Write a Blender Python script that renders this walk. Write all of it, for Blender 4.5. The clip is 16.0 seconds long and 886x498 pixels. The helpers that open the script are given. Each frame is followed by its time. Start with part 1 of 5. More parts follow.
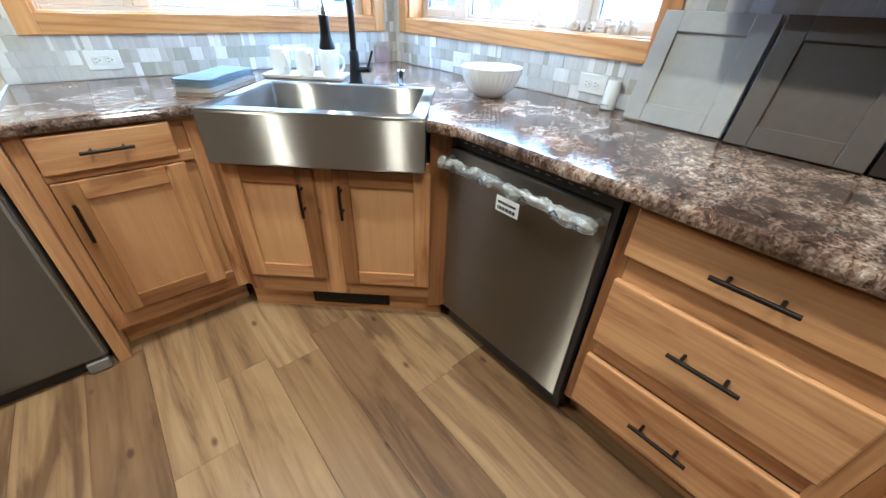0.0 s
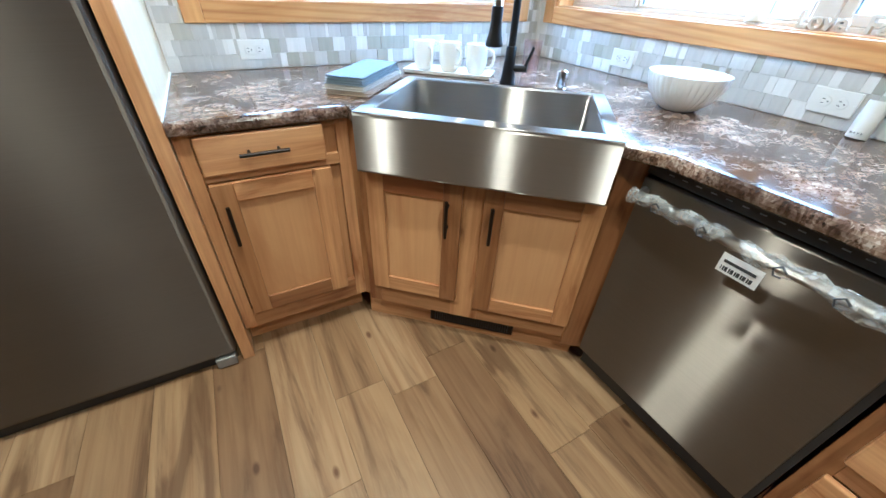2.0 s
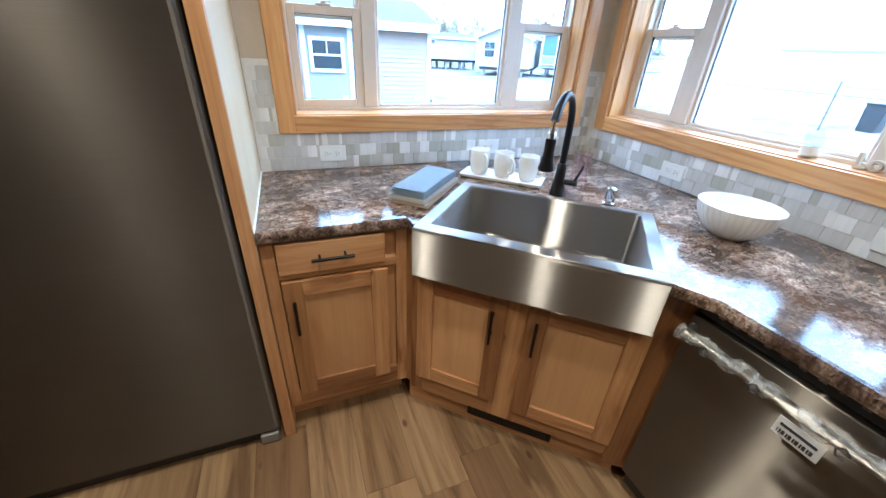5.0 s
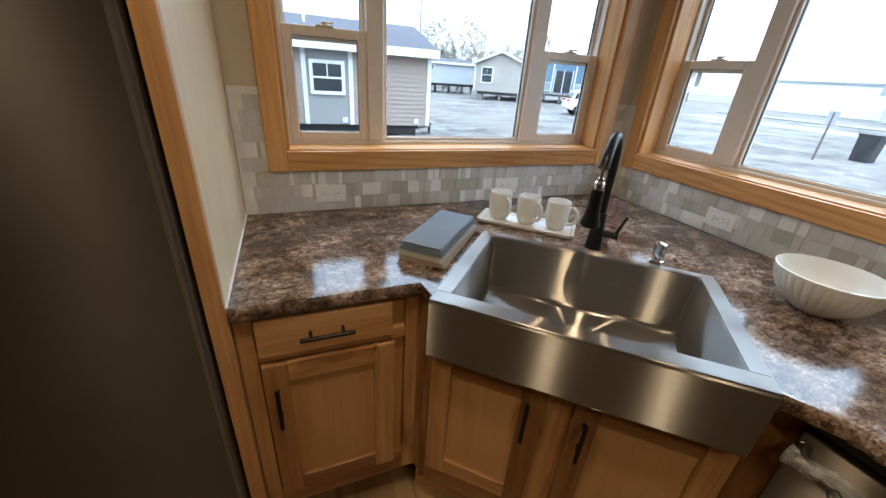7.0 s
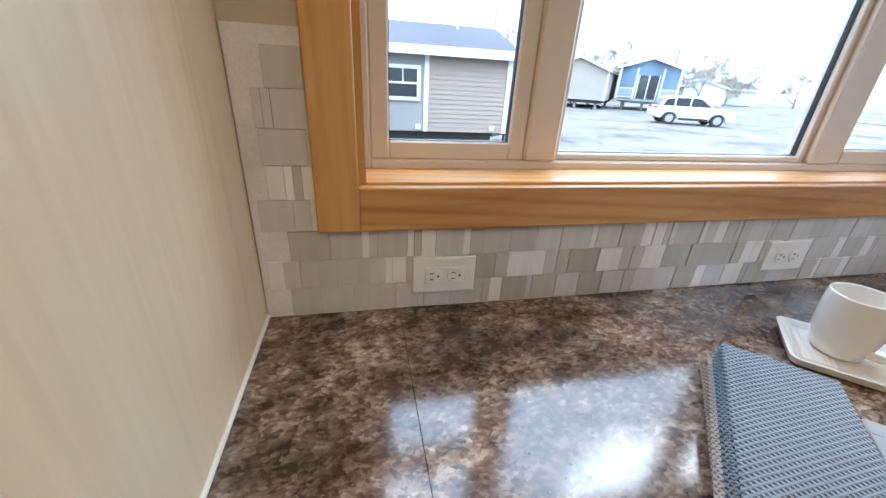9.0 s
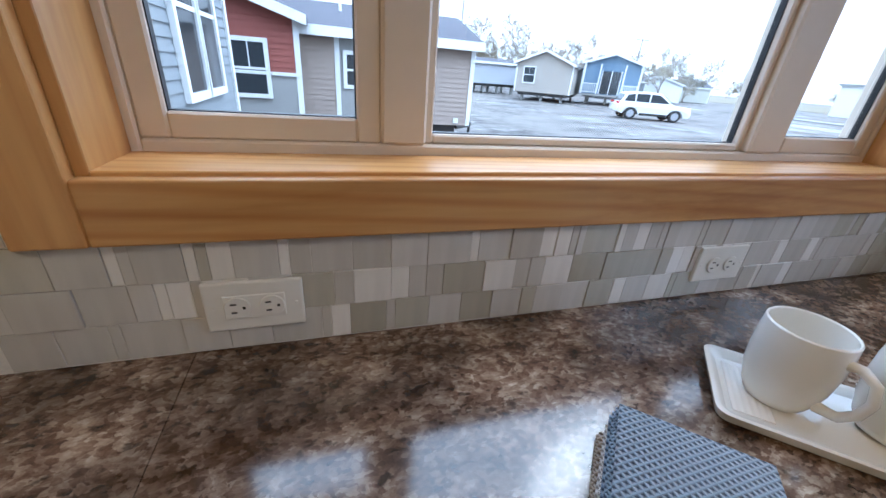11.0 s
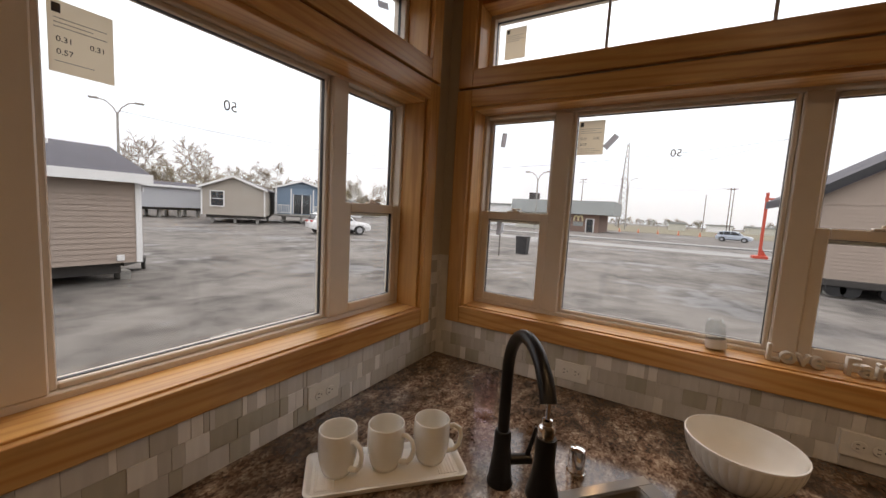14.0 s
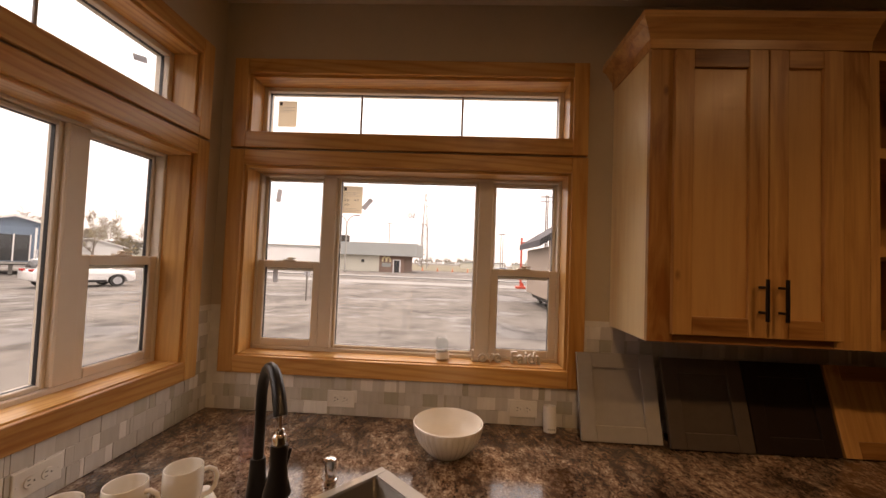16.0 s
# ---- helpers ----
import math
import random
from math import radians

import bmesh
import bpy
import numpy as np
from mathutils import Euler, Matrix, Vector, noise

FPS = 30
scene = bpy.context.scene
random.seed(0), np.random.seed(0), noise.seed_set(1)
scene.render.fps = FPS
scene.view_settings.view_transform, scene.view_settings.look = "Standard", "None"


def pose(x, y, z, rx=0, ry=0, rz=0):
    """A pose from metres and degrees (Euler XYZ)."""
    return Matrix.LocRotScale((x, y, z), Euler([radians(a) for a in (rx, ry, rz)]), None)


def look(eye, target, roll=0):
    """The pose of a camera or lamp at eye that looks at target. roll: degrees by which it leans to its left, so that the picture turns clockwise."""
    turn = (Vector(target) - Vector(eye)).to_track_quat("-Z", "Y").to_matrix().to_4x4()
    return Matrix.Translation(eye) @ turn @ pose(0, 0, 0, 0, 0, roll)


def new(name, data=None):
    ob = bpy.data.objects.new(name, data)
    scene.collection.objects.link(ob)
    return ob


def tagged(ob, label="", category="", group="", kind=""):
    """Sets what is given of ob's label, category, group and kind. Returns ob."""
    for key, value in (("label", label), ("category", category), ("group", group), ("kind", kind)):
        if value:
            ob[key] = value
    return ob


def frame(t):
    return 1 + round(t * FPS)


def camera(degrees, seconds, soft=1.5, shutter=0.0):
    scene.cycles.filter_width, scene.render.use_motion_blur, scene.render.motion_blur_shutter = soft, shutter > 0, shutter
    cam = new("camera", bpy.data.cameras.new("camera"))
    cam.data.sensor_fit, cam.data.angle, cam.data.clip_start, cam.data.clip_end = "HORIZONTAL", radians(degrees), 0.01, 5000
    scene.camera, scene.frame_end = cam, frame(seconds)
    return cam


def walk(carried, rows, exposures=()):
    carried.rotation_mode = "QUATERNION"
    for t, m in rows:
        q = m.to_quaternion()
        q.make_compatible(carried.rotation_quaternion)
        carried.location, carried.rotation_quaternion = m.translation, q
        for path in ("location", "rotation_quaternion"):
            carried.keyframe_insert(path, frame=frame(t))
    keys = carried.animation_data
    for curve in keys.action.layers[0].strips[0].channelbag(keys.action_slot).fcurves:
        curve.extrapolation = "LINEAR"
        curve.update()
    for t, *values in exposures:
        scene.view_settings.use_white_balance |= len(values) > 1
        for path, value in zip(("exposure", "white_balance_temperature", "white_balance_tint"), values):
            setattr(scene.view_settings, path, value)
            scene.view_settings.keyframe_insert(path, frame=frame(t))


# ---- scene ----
cam = camera(100.2, 16.0)
PATH = [
    (0, (-1.485, -2.189, 1.228), (-0.378, -0.941, 0.123), 2.5),
    (0.5, (-1.474, -2.092, 1.21), (-0.388, -0.849, 0.081), 2.6),
    (1, (-1.453, -2.021, 1.211), (-0.446, -0.74, 0.051), 2.6),
    (1.5, (-1.511, -1.922, 1.224), (-0.616, -0.573, 0.05), 2.7),
    (2, (-1.6, -1.815, 1.235), (-0.78, -0.418, 0.062), 2.7),
    (2.5, (-1.635, -1.771, 1.264), (-0.889, -0.335, 0.089), 2.5),
    (3, (-1.661, -1.764, 1.29), (-0.972, -0.298, 0.117), 2.5),
    (3.5, (-1.669, -1.763, 1.31), (-1.023, -0.279, 0.136), 2.5),
    (4, (-1.654, -1.752, 1.338), (-1.031, -0.254, 0.17), 2.6),
    (4.5, (-1.631, -1.754, 1.386), (-0.988, -0.208, 0.291), 3.0),
    (5, (-1.612, -1.767, 1.425), (-0.934, -0.141, 0.478), 3.1),
    (5.2, (-1.609, -1.77, 1.434), (-0.913, -0.125, 0.535), 3.2),
    (7.3, (-1.568, -1.359, 1.438), (-0.859, 0.316, 0.605), 4.2),
    (7.5, (-1.549, -1.264, 1.379), (-0.948, 0.469, 0.582), 3.0),
    (8, (-1.607, -0.984, 1.346), (-1.112, 0.787, 0.559), 2.7),
    (10.5, (-1.444, -0.418, 1.253), (-1.134, 1.33, 0.333), 3.6),
    (11, (-1.349, -0.454, 1.27), (-0.786, 1.262, 0.41), 4.7),
    (11.5, (-1.248, -0.533, 1.325), (-0.449, 1.086, 0.465), 4.9),
    (12, (-1.204, -0.642, 1.354), (-0.192, 0.882, 0.547), 4.0),
    (12.5, (-1.216, -0.727, 1.371), (-0.027, 0.675, 0.585), 4.1),
    (13, (-1.238, -0.806, 1.405), (0.118, 0.461, 0.661), 4.5),
    (13.5, (-1.319, -0.836, 1.487), (0.22, 0.337, 0.982), 4.0),
    (14, (-1.407, -0.849, 1.547), (0.305, 0.166, 1.349), 3.2),
    (14.5, (-1.478, -0.92, 1.592), (0.344, -0.096, 1.544), 2.9),
    (15, (-1.544, -0.997, 1.596), (0.359, -0.384, 1.657), 2.8),
    (15.5, (-1.577, -1.051, 1.588), (0.391, -0.705, 1.66), 2.5),
    (16, (-1.594, -1.082, 1.58), (0.403, -0.995, 1.655), 2.2),
]

# exposure follows the clip's camera: bright at first, darker as the windows fill the view
EXPOSURES = [(0.0, 3.1, 4150, -1), (4.2, 3.0, 4050, 1), (5.2, 2.25, 4600, 5), (7.3, 1.25, 5700, 8), (8.2, 1.65, 5750, 9), (10.3, 1.25, 5100, 11), (11.5, 1.1, 5500, 12), (12.5, 1.2, 6000, 11), (13.2, 0.85, 6500, 13), (14.0, 0.05, 7800, 22), (14.7, -0.05, 8800, 28), (16.0, 0.5, 9700, 33)]
walk(cam, [(t, look(eye, target, roll)) for t, eye, target, roll in PATH], EXPOSURES)

# ---- world, sun, lamps ----
world = bpy.data.worlds.new("world")
scene.world = world
world.use_nodes = True
wn, wl = world.node_tree.nodes, world.node_tree.links
bg = wn["Background"]
sky = wn.new("ShaderNodeTexSky")
sky.sky_type = "NISHITA"
sky.sun_disc = False
sky.sun_elevation, sky.sun_rotation = radians(48), radians(60)
wcoord = wn.new("ShaderNodeTexCoord")
cloud = wn.new("ShaderNodeTexNoise")
cloud.inputs["Scale"].default_value = 2.2
cloud.inputs["Detail"].default_value = 5
wl.new(wcoord.outputs["Generated"], cloud.inputs["Vector"])
cramp = wn.new("ShaderNodeValToRGB")
cramp.color_ramp.elements[0].position, cramp.color_ramp.elements[0].color = 0.3, (9.8, 11.1, 13.0, 1)
cramp.color_ramp.elements[1].position, cramp.color_ramp.elements[1].color = 0.7, (14.2, 15.4, 17.4, 1)
wl.new(cloud.outputs["Fac"], cramp.inputs["Fac"])
overcast = wn.new("ShaderNodeMixRGB")
overcast.inputs["Fac"].default_value = 0.88
wl.new(sky.outputs["Color"], overcast.inputs[1])
wl.new(cramp.outputs["Color"], overcast.inputs[2])
# an overcast sky is brightest overhead
wsep = wn.new("ShaderNodeSeparateXYZ")
wl.new(wcoord.outputs["Generated"], wsep.inputs[0])
wgrad = wn.new("ShaderNodeValToRGB")
wgrad.color_ramp.elements[0].position, wgrad.color_ramp.elements[0].color = 0.0, (0.37, 0.37, 0.37, 1)
wgrad.color_ramp.elements[1].position, wgrad.color_ramp.elements[1].color = 0.95, (1, 1, 1, 1)
wmid = wgrad.color_ramp.elements.new(0.38)
wmid.color = (0.6, 0.6, 0.6, 1)
wl.new(wsep.outputs["Z"], wgrad.inputs["Fac"])
wmul = wn.new("ShaderNodeMixRGB")
wmul.blend_type = "MULTIPLY"
wmul.inputs["Fac"].default_value = 1.0
wl.new(overcast.outputs["Color"], wmul.inputs[1])
wl.new(wgrad.outputs["Color"], wmul.inputs[2])
wl.new(wmul.outputs["Color"], bg.inputs["Color"])
bg.inputs["Strength"].default_value = 0.22

sun_data = bpy.data.lights.new("sun", "SUN")
sun_data.energy, sun_data.angle, sun_data.color = 0.8, radians(25), (1, 0.97, 0.92)
sun_ob = new("sun", sun_data)
sun_ob.matrix_world = look((20, 10, 30), (0, 0, 0))

CEIL = 2.72
CAN_LIGHTS = [(-1.35, -1.32), (-2.6, -1.05), (-1.4, -2.7)]
CAN_WATTS = 2.7

# ---- materials ----
def mat(name):
    m = bpy.data.materials.new(name)
    m.use_nodes = True
    return m, m.node_tree.nodes, m.node_tree.links, m.node_tree.nodes["Principled BSDF"]


def ramp(n, stops):
    r = n.new("ShaderNodeValToRGB")
    e = r.color_ramp.elements
    while len(e) < len(stops):
        e.new(0.5)
    for k, (p, c) in enumerate(stops):
        e[k].position, e[k].color = p, (*c, 1)
    return r


def tex(n, l, kind, scale, stretch=(1, 1, 1), detail=4, source="Object", shift=None):
    """A noise, voronoi or wave texture in the object's own metres."""
    co, mp = n.new("ShaderNodeTexCoord"), n.new("ShaderNodeMapping")
    mp.inputs["Scale"].default_value = stretch
    l.new(co.outputs[source], mp.inputs["Vector"])
    if shift is not None:
        l.new(shift, mp.inputs["Location"])
    t = n.new(kind)
    t.inputs["Scale"].default_value = scale
    if kind == "ShaderNodeTexNoise":
        t.inputs["Detail"].default_value = detail
    l.new(mp.outputs["Vector"], t.inputs["Vector"])
    return t


def mix(n, l, kind, fac, a, b):
    m = n.new("ShaderNodeMixRGB")
    m.blend_type = kind
    for sock, v in zip(m.inputs, (fac, a, b)):
        if isinstance(v, (int, float)):
            sock.default_value = v
        elif isinstance(v, tuple):
            sock.default_value = (*v, 1)
        else:
            l.new(v, sock)
    return m.outputs["Color"]


def bump(n, l, p, height, strength=0.2, distance=0.002):
    b = n.new("ShaderNodeBump")
    b.inputs["Strength"].default_value, b.inputs["Distance"].default_value = strength, distance
    l.new(height, b.inputs["Height"])
    l.new(b.outputs["Normal"], p.inputs["Normal"])


def plain(name, color, rough=0.5, metal=0.0, vary=0.12, scale=30, bumps=0.05, coat=0.0):
    """Paint, plastic or metal with slight mottling at two scales."""
    m, n, l, p = mat(name)
    a = tex(n, l, "ShaderNodeTexNoise", scale, detail=6)
    b = tex(n, l, "ShaderNodeTexNoise", scale / 12, detail=2)
    f = mix(n, l, "MIX", 0.5, a.outputs["Fac"], b.outputs["Fac"])
    lo, hi = tuple(c * (1 - vary) for c in color), tuple(min(1, c * (1 + vary)) for c in color)
    r = ramp(n, [(0.3, lo), (0.7, hi)])
    l.new(f, r.inputs["Fac"])
    l.new(r.outputs["Color"], p.inputs["Base Color"])
    p.inputs["Roughness"].default_value, p.inputs["Metallic"].default_value = rough, metal
    p.inputs["Coat Weight"].default_value = coat
    if bumps:
        bump(n, l, p, a.outputs["Fac"], bumps, 0.001)
    return m


def wood(name, axis, pale, deep, rough=0.38, streak=0.5, fine=90, vary=0.5, coat=0.15, knots=False, cross=3.6, rings=0.0):
    """Wood with its grain along axis (0, 1, 2); each piece has its own tone and figure."""
    m, n, l, p = mat(name)
    info = n.new("ShaderNodeObjectInfo")
    off = n.new("ShaderNodeVectorMath")
    off.operation = "SCALE"
    off.inputs[0].default_value = (17, 23, 31)
    l.new(info.outputs["Random"], off.inputs["Scale"])
    s1 = [cross] * 3
    s1[axis] = 0.55
    s2 = [1.0, 1.0, 1.0]
    s2[axis] = 0.04
    big = tex(n, l, "ShaderNodeTexNoise", 2.0, tuple(s1), 6, shift=off.outputs["Vector"])
    big.inputs["Distortion"].default_value = 1.3
    big.inputs["Roughness"].default_value = 0.6
    s3 = [26.0] * 3
    s3[axis] = 1.1
    vein = tex(n, l, "ShaderNodeTexNoise", 1.6, tuple(s3), 6, shift=off.outputs["Vector"])
    vein.inputs["Distortion"].default_value = 0.6
    grain = tex(n, l, "ShaderNodeTexNoise", fine, tuple(s2), 5, shift=off.outputs["Vector"])
    r = ramp(n, [(0.34, deep), (0.45, tuple(0.3 * d + 0.7 * q for d, q in zip(deep, pale))), (0.58, pale)])
    l.new(big.outputs["Fac"], r.inputs["Fac"])
    g = ramp(n, [(0.25, (0.62, 0.52, 0.42)), (0.65, (1, 1, 1))])
    l.new(grain.outputs["Fac"], g.inputs["Fac"])
    col = mix(n, l, "MULTIPLY", streak, r.outputs["Color"], g.outputs["Color"])
    vr = ramp(n, [(0.36, (0.66, 0.54, 0.44)), (0.50, (0.97, 0.95, 0.93)), (0.66, (1.05, 1.06, 1.07))])
    l.new(vein.outputs["Fac"], vr.inputs["Fac"])
    col = mix(n, l, "MULTIPLY", streak, col, vr.outputs["Color"])
    tone = ramp(n, [(0.0, (1 - vary * 0.68, 1 - vary * 0.8, 1 - vary * 0.9)), (0.3, (1 - vary * 0.22, 1 - vary * 0.28, 1 - vary * 0.36)), (0.5, (1, 0.98, 0.94)), (1.0, (1.14, 1.16, 1.2))])
    l.new(info.outputs["Random"], tone.inputs["Fac"])
    col = mix(n, l, "MULTIPLY", 1.0, col, tone.outputs["Color"])
    if knots:
        v = tex(n, l, "ShaderNodeTexVoronoi", 3.2, tuple(2.0 if k != axis else 1.0 for k in range(3)), shift=off.outputs["Vector"])
        k = ramp(n, [(0.035, (0.22, 0.11, 0.05)), (0.085, (1, 1, 1))])
        l.new(v.outputs["Distance"], k.inputs["Fac"])
        col = mix(n, l, "MULTIPLY", 0.8, col, k.outputs["Color"])
    if rings:
        # long cathedral figure: bands across the board, bent by slow noise along it
        sr = [1.0] * 3
        sr[axis] = 0.07
        wv = tex(n, l, "ShaderNodeTexWave", 22, tuple(sr), shift=off.outputs["Vector"])
        wv.bands_direction = "DIAGONAL"
        wv.inputs["Distortion"].default_value = 9.0
        wv.inputs["Detail"].default_value = 1.5
        wv.inputs["Detail Scale"].default_value = 0.35
        wr_ = ramp(n, [(0.45, (1, 1, 1)), (0.85, (0.86, 0.70, 0.52)), (1.0, (0.70, 0.48, 0.29))])
        l.new(wv.outputs["Fac"], wr_.inputs["Fac"])
        col = mix(n, l, "MULTIPLY", rings, col, wr_.outputs["Color"])
    l.new(col, p.inputs["Base Color"])
    p.inputs["Roughness"].default_value = rough
    p.inputs["Coat Weight"].default_value, p.inputs["Coat Roughness"].default_value = coat, 0.25
    bump(n, l, p, grain.outputs["Fac"], 0.08, 0.001)
    return m


PALE, DEEP = (0.60, 0.345, 0.142), (0.33, 0.136, 0.042)
HICK_V = wood("hickory_upright", 2, PALE, DEEP, knots=True, vary=0.85)
HICK_H = wood("hickory_level", 0, PALE, DEEP, knots=True, vary=0.75)
HICK_P = wood("hickory_panel", 2, (0.63, 0.375, 0.162), (0.55, 0.30, 0.118), streak=0.16, vary=0.12, cross=2.2)
HICK_Y = wood("hickory_cross", 1, PALE, DEEP)
PINE_V = wood("pine_upright", 2, (0.67, 0.385, 0.14), (0.50, 0.24, 0.07), streak=0.3, vary=0.15, rings=0.16)
PINE_H = wood("pine_level", 0, (0.67, 0.385, 0.14), (0.48, 0.225, 0.065), streak=0.3, vary=0.15, rings=0.5)
PINE_D = wood("pine_jamb", 1, (0.70, 0.45, 0.21), (0.52, 0.28, 0.1), streak=0.35, vary=0.12)
PANEL_V = wood("maple_panel", 2, (0.86, 0.70, 0.45), (0.79, 0.59, 0.34), streak=0.12, vary=0.1)
PLANK = wood("oak_plank", 1, (0.385, 0.262, 0.134), (0.18, 0.11, 0.052), rough=0.45, streak=0.5, fine=45, vary=0.6, cross=4.0, coat=0.05, knots=True)
WALL = plain("beige_wall_paint", (0.52, 0.44, 0.33), 0.75, vary=0.04, scale=160, bumps=0.12)
CEILING = plain("ceiling_paint", (0.62, 0.55, 0.45), 0.85, vary=0.04, scale=120, bumps=0.25)
VINYL = plain("almond_vinyl", (0.72, 0.64, 0.55), 0.32, vary=0.03, bumps=0.02)
WHITE = plain("white_plastic", (0.80, 0.79, 0.75), 0.35, vary=0.03, bumps=0.0)
SLOT = plain("outlet_slot", (0.03, 0.03, 0.03), 0.6)
CERAMIC = plain("white_ceramic", (0.80, 0.78, 0.73), 0.22, vary=0.03, bumps=0.03, coat=0.4)
BLACK = plain("matte_black_metal", (0.012, 0.011, 0.011), 0.36, 0.4, bumps=0.04)
BRONZE = plain("dark_bronze_handle", (0.02, 0.014, 0.011), 0.35, 0.6, bumps=0.05)
CHROME = plain("chrome", (0.82, 0.82, 0.82), 0.08, 1.0, vary=0.02, bumps=0.0)
GASKET = plain("black_plastic", (0.02, 0.02, 0.022), 0.5)
GREY_TAPE = plain("grey_tape", (0.33, 0.33, 0.34), 0.6)


def see_through_paper(name, color, share):
    """Thin sheet that lets some daylight through."""
    m, n, l, p = mat(name)
    p.inputs["Base Color"].default_value = (*color, 1)
    p.inputs["Roughness"].default_value = 0.7
    back = n.new("ShaderNodeBsdfTranslucent")
    back.inputs["Color"].default_value = (*color, 1)
    mx = n.new("ShaderNodeMixShader")
    mx.inputs["Fac"].default_value = share
    l.new(p.outputs["BSDF"], mx.inputs[1])
    l.new(back.outputs["BSDF"], mx.inputs[2])
    l.new(mx.outputs["Shader"], n["Material Output"].inputs["Surface"])
    return m


THIN_TAPE = see_through_paper("thin_grey_tape", (0.6, 0.6, 0.62), 0.85)
THIN_PAPER = see_through_paper("thin_label_paper", (0.82, 0.76, 0.66), 0.8)
PAPER = plain("label_paper", (0.60, 0.52, 0.38), 0.8, vary=0.05)
PAPER_W = plain("white_paper", (0.8, 0.8, 0.79), 0.8, vary=0.03)
INK = plain("print_ink", (0.05, 0.05, 0.055), 0.7)
GROUT = plain("tile_grout", (0.70, 0.68, 0.64), 0.9, bumps=0.3, scale=300)
LAMP_TRIM = plain("lamp_trim", (0.8, 0.79, 0.76), 0.5)


def brushed(name, color, rough, stretch=0.82):
    """Metal brushed level: its gloss is drawn out upright, as fine scratches do."""
    m, n, l, p = mat(name)
    out = n["Material Output"]
    n.remove(p)
    a = tex(n, l, "ShaderNodeTexNoise", 400, (0.01, 0.01, 1.0), 3)
    b = tex(n, l, "ShaderNodeTexNoise", 3.0, detail=3)
    r = ramp(n, [(0.3, tuple(c * 0.92 for c in color)), (0.7, tuple(min(1, c * 1.06) for c in color))])
    l.new(mix(n, l, "MIX", 0.6, a.outputs["Fac"], b.outputs["Fac"]), r.inputs["Fac"])
    g = n.new("ShaderNodeBsdfAnisotropic")
    g.distribution = "GGX"
    l.new(r.outputs["Color"], g.inputs["Color"])
    rr = n.new("ShaderNodeMapRange")
    rr.inputs["To Min"].default_value, rr.inputs["To Max"].default_value = rough * 0.9, rough * 1.12
    l.new(b.outputs["Fac"], rr.inputs["Value"])
    l.new(rr.outputs["Result"], g.inputs["Roughness"])
    g.inputs["Anisotropy"].default_value = stretch
    tg = n.new("ShaderNodeTangent")
    tg.direction_type, tg.axis = "RADIAL", "Z"
    l.new(tg.outputs["Tangent"], g.inputs["Tangent"])
    soft = n.new("ShaderNodeBsdfDiffuse")
    l.new(r.outputs["Color"], soft.inputs["Color"])
    mx = n.new("ShaderNodeMixShader")
    mx.inputs["Fac"].default_value = 0.12
    l.new(g.outputs["BSDF"], mx.inputs[1])
    l.new(soft.outputs["BSDF"], mx.inputs[2])
    l.new(mx.outputs["Shader"], out.inputs["Surface"])
    return m


STEEL = brushed("brushed_steel", (0.44, 0.415, 0.385), 0.34, 0.84)
BASIN = brushed("sink_steel", (0.52, 0.495, 0.46), 0.34, 0.9)
DARK_STEEL = brushed("dark_stainless", (0.25, 0.222, 0.19), 0.3, 0.84)
FRIDGE_STEEL = brushed("slate_steel", (0.19, 0.17, 0.145), 0.44, 0.6)


def laminate():
    """Brown, cream and black stone-look laminate with a satin gloss."""
    m, n, l, p = mat("granite_laminate")
    a = tex(n, l, "ShaderNodeTexNoise", 6, (1, 1.3, 1), 6)
    a.inputs["Distortion"].default_value = 0.7
    b = tex(n, l, "ShaderNodeTexNoise", 26, (1, 1.35, 1), 10)
    b.inputs["Distortion"].default_value = 0.35
    b.inputs["Roughness"].default_value = 0.68
    c = tex(n, l, "ShaderNodeTexNoise", 55, (1, 1.4, 1), 5)
    vo = tex(n, l, "ShaderNodeTexVoronoi", 125, (1, 1.5, 1))
    wob = n.new("ShaderNodeVectorMath")
    wob.operation = "MULTIPLY_ADD"
    wob.inputs[1].default_value = (0.03, 0.03, 0.03)
    l.new(b.outputs["Color"], wob.inputs[0])
    l.new(vo.inputs["Vector"].links[0].from_socket, wob.inputs[2])
    l.new(wob.outputs["Vector"], vo.inputs["Vector"])
    flake = mix(n, l, "MIX", 0.25, b.outputs["Fac"], vo.outputs["Color"])
    r1 = ramp(n, [(0.33, (0.035, 0.024, 0.018)), (0.43, (0.105, 0.064, 0.044)), (0.51, (0.18, 0.127, 0.094)), (0.60, (0.29, 0.235, 0.185)), (0.70, (0.46, 0.41, 0.35))])
    l.new(flake, r1.inputs["Fac"])
    r2 = ramp(n, [(0.36, (0.33, 0.27, 0.23)), (0.5, (0.85, 0.8, 0.75)), (0.65, (1.65, 1.58, 1.5))])
    l.new(a.outputs["Fac"], r2.inputs["Fac"])
    col = mix(n, l, "MULTIPLY", 0.9, r1.outputs["Color"], r2.outputs["Color"])
    r3 = ramp(n, [(0.33, (0.04, 0.03, 0.024)), (0.40, (1, 1, 1))])
    l.new(c.outputs["Fac"], r3.inputs["Fac"])
    col = mix(n, l, "MULTIPLY", 0.7, col, r3.outputs["Color"])
    l.new(col, p.inputs["Base Color"])
    p.inputs["Roughness"].default_value = 0.13
    p.inputs["Specular IOR Level"].default_value = 0.75
    bump(n, l, p, c.outputs["Fac"], 0.025, 0.0005)
    return m


LAMINATE = laminate()


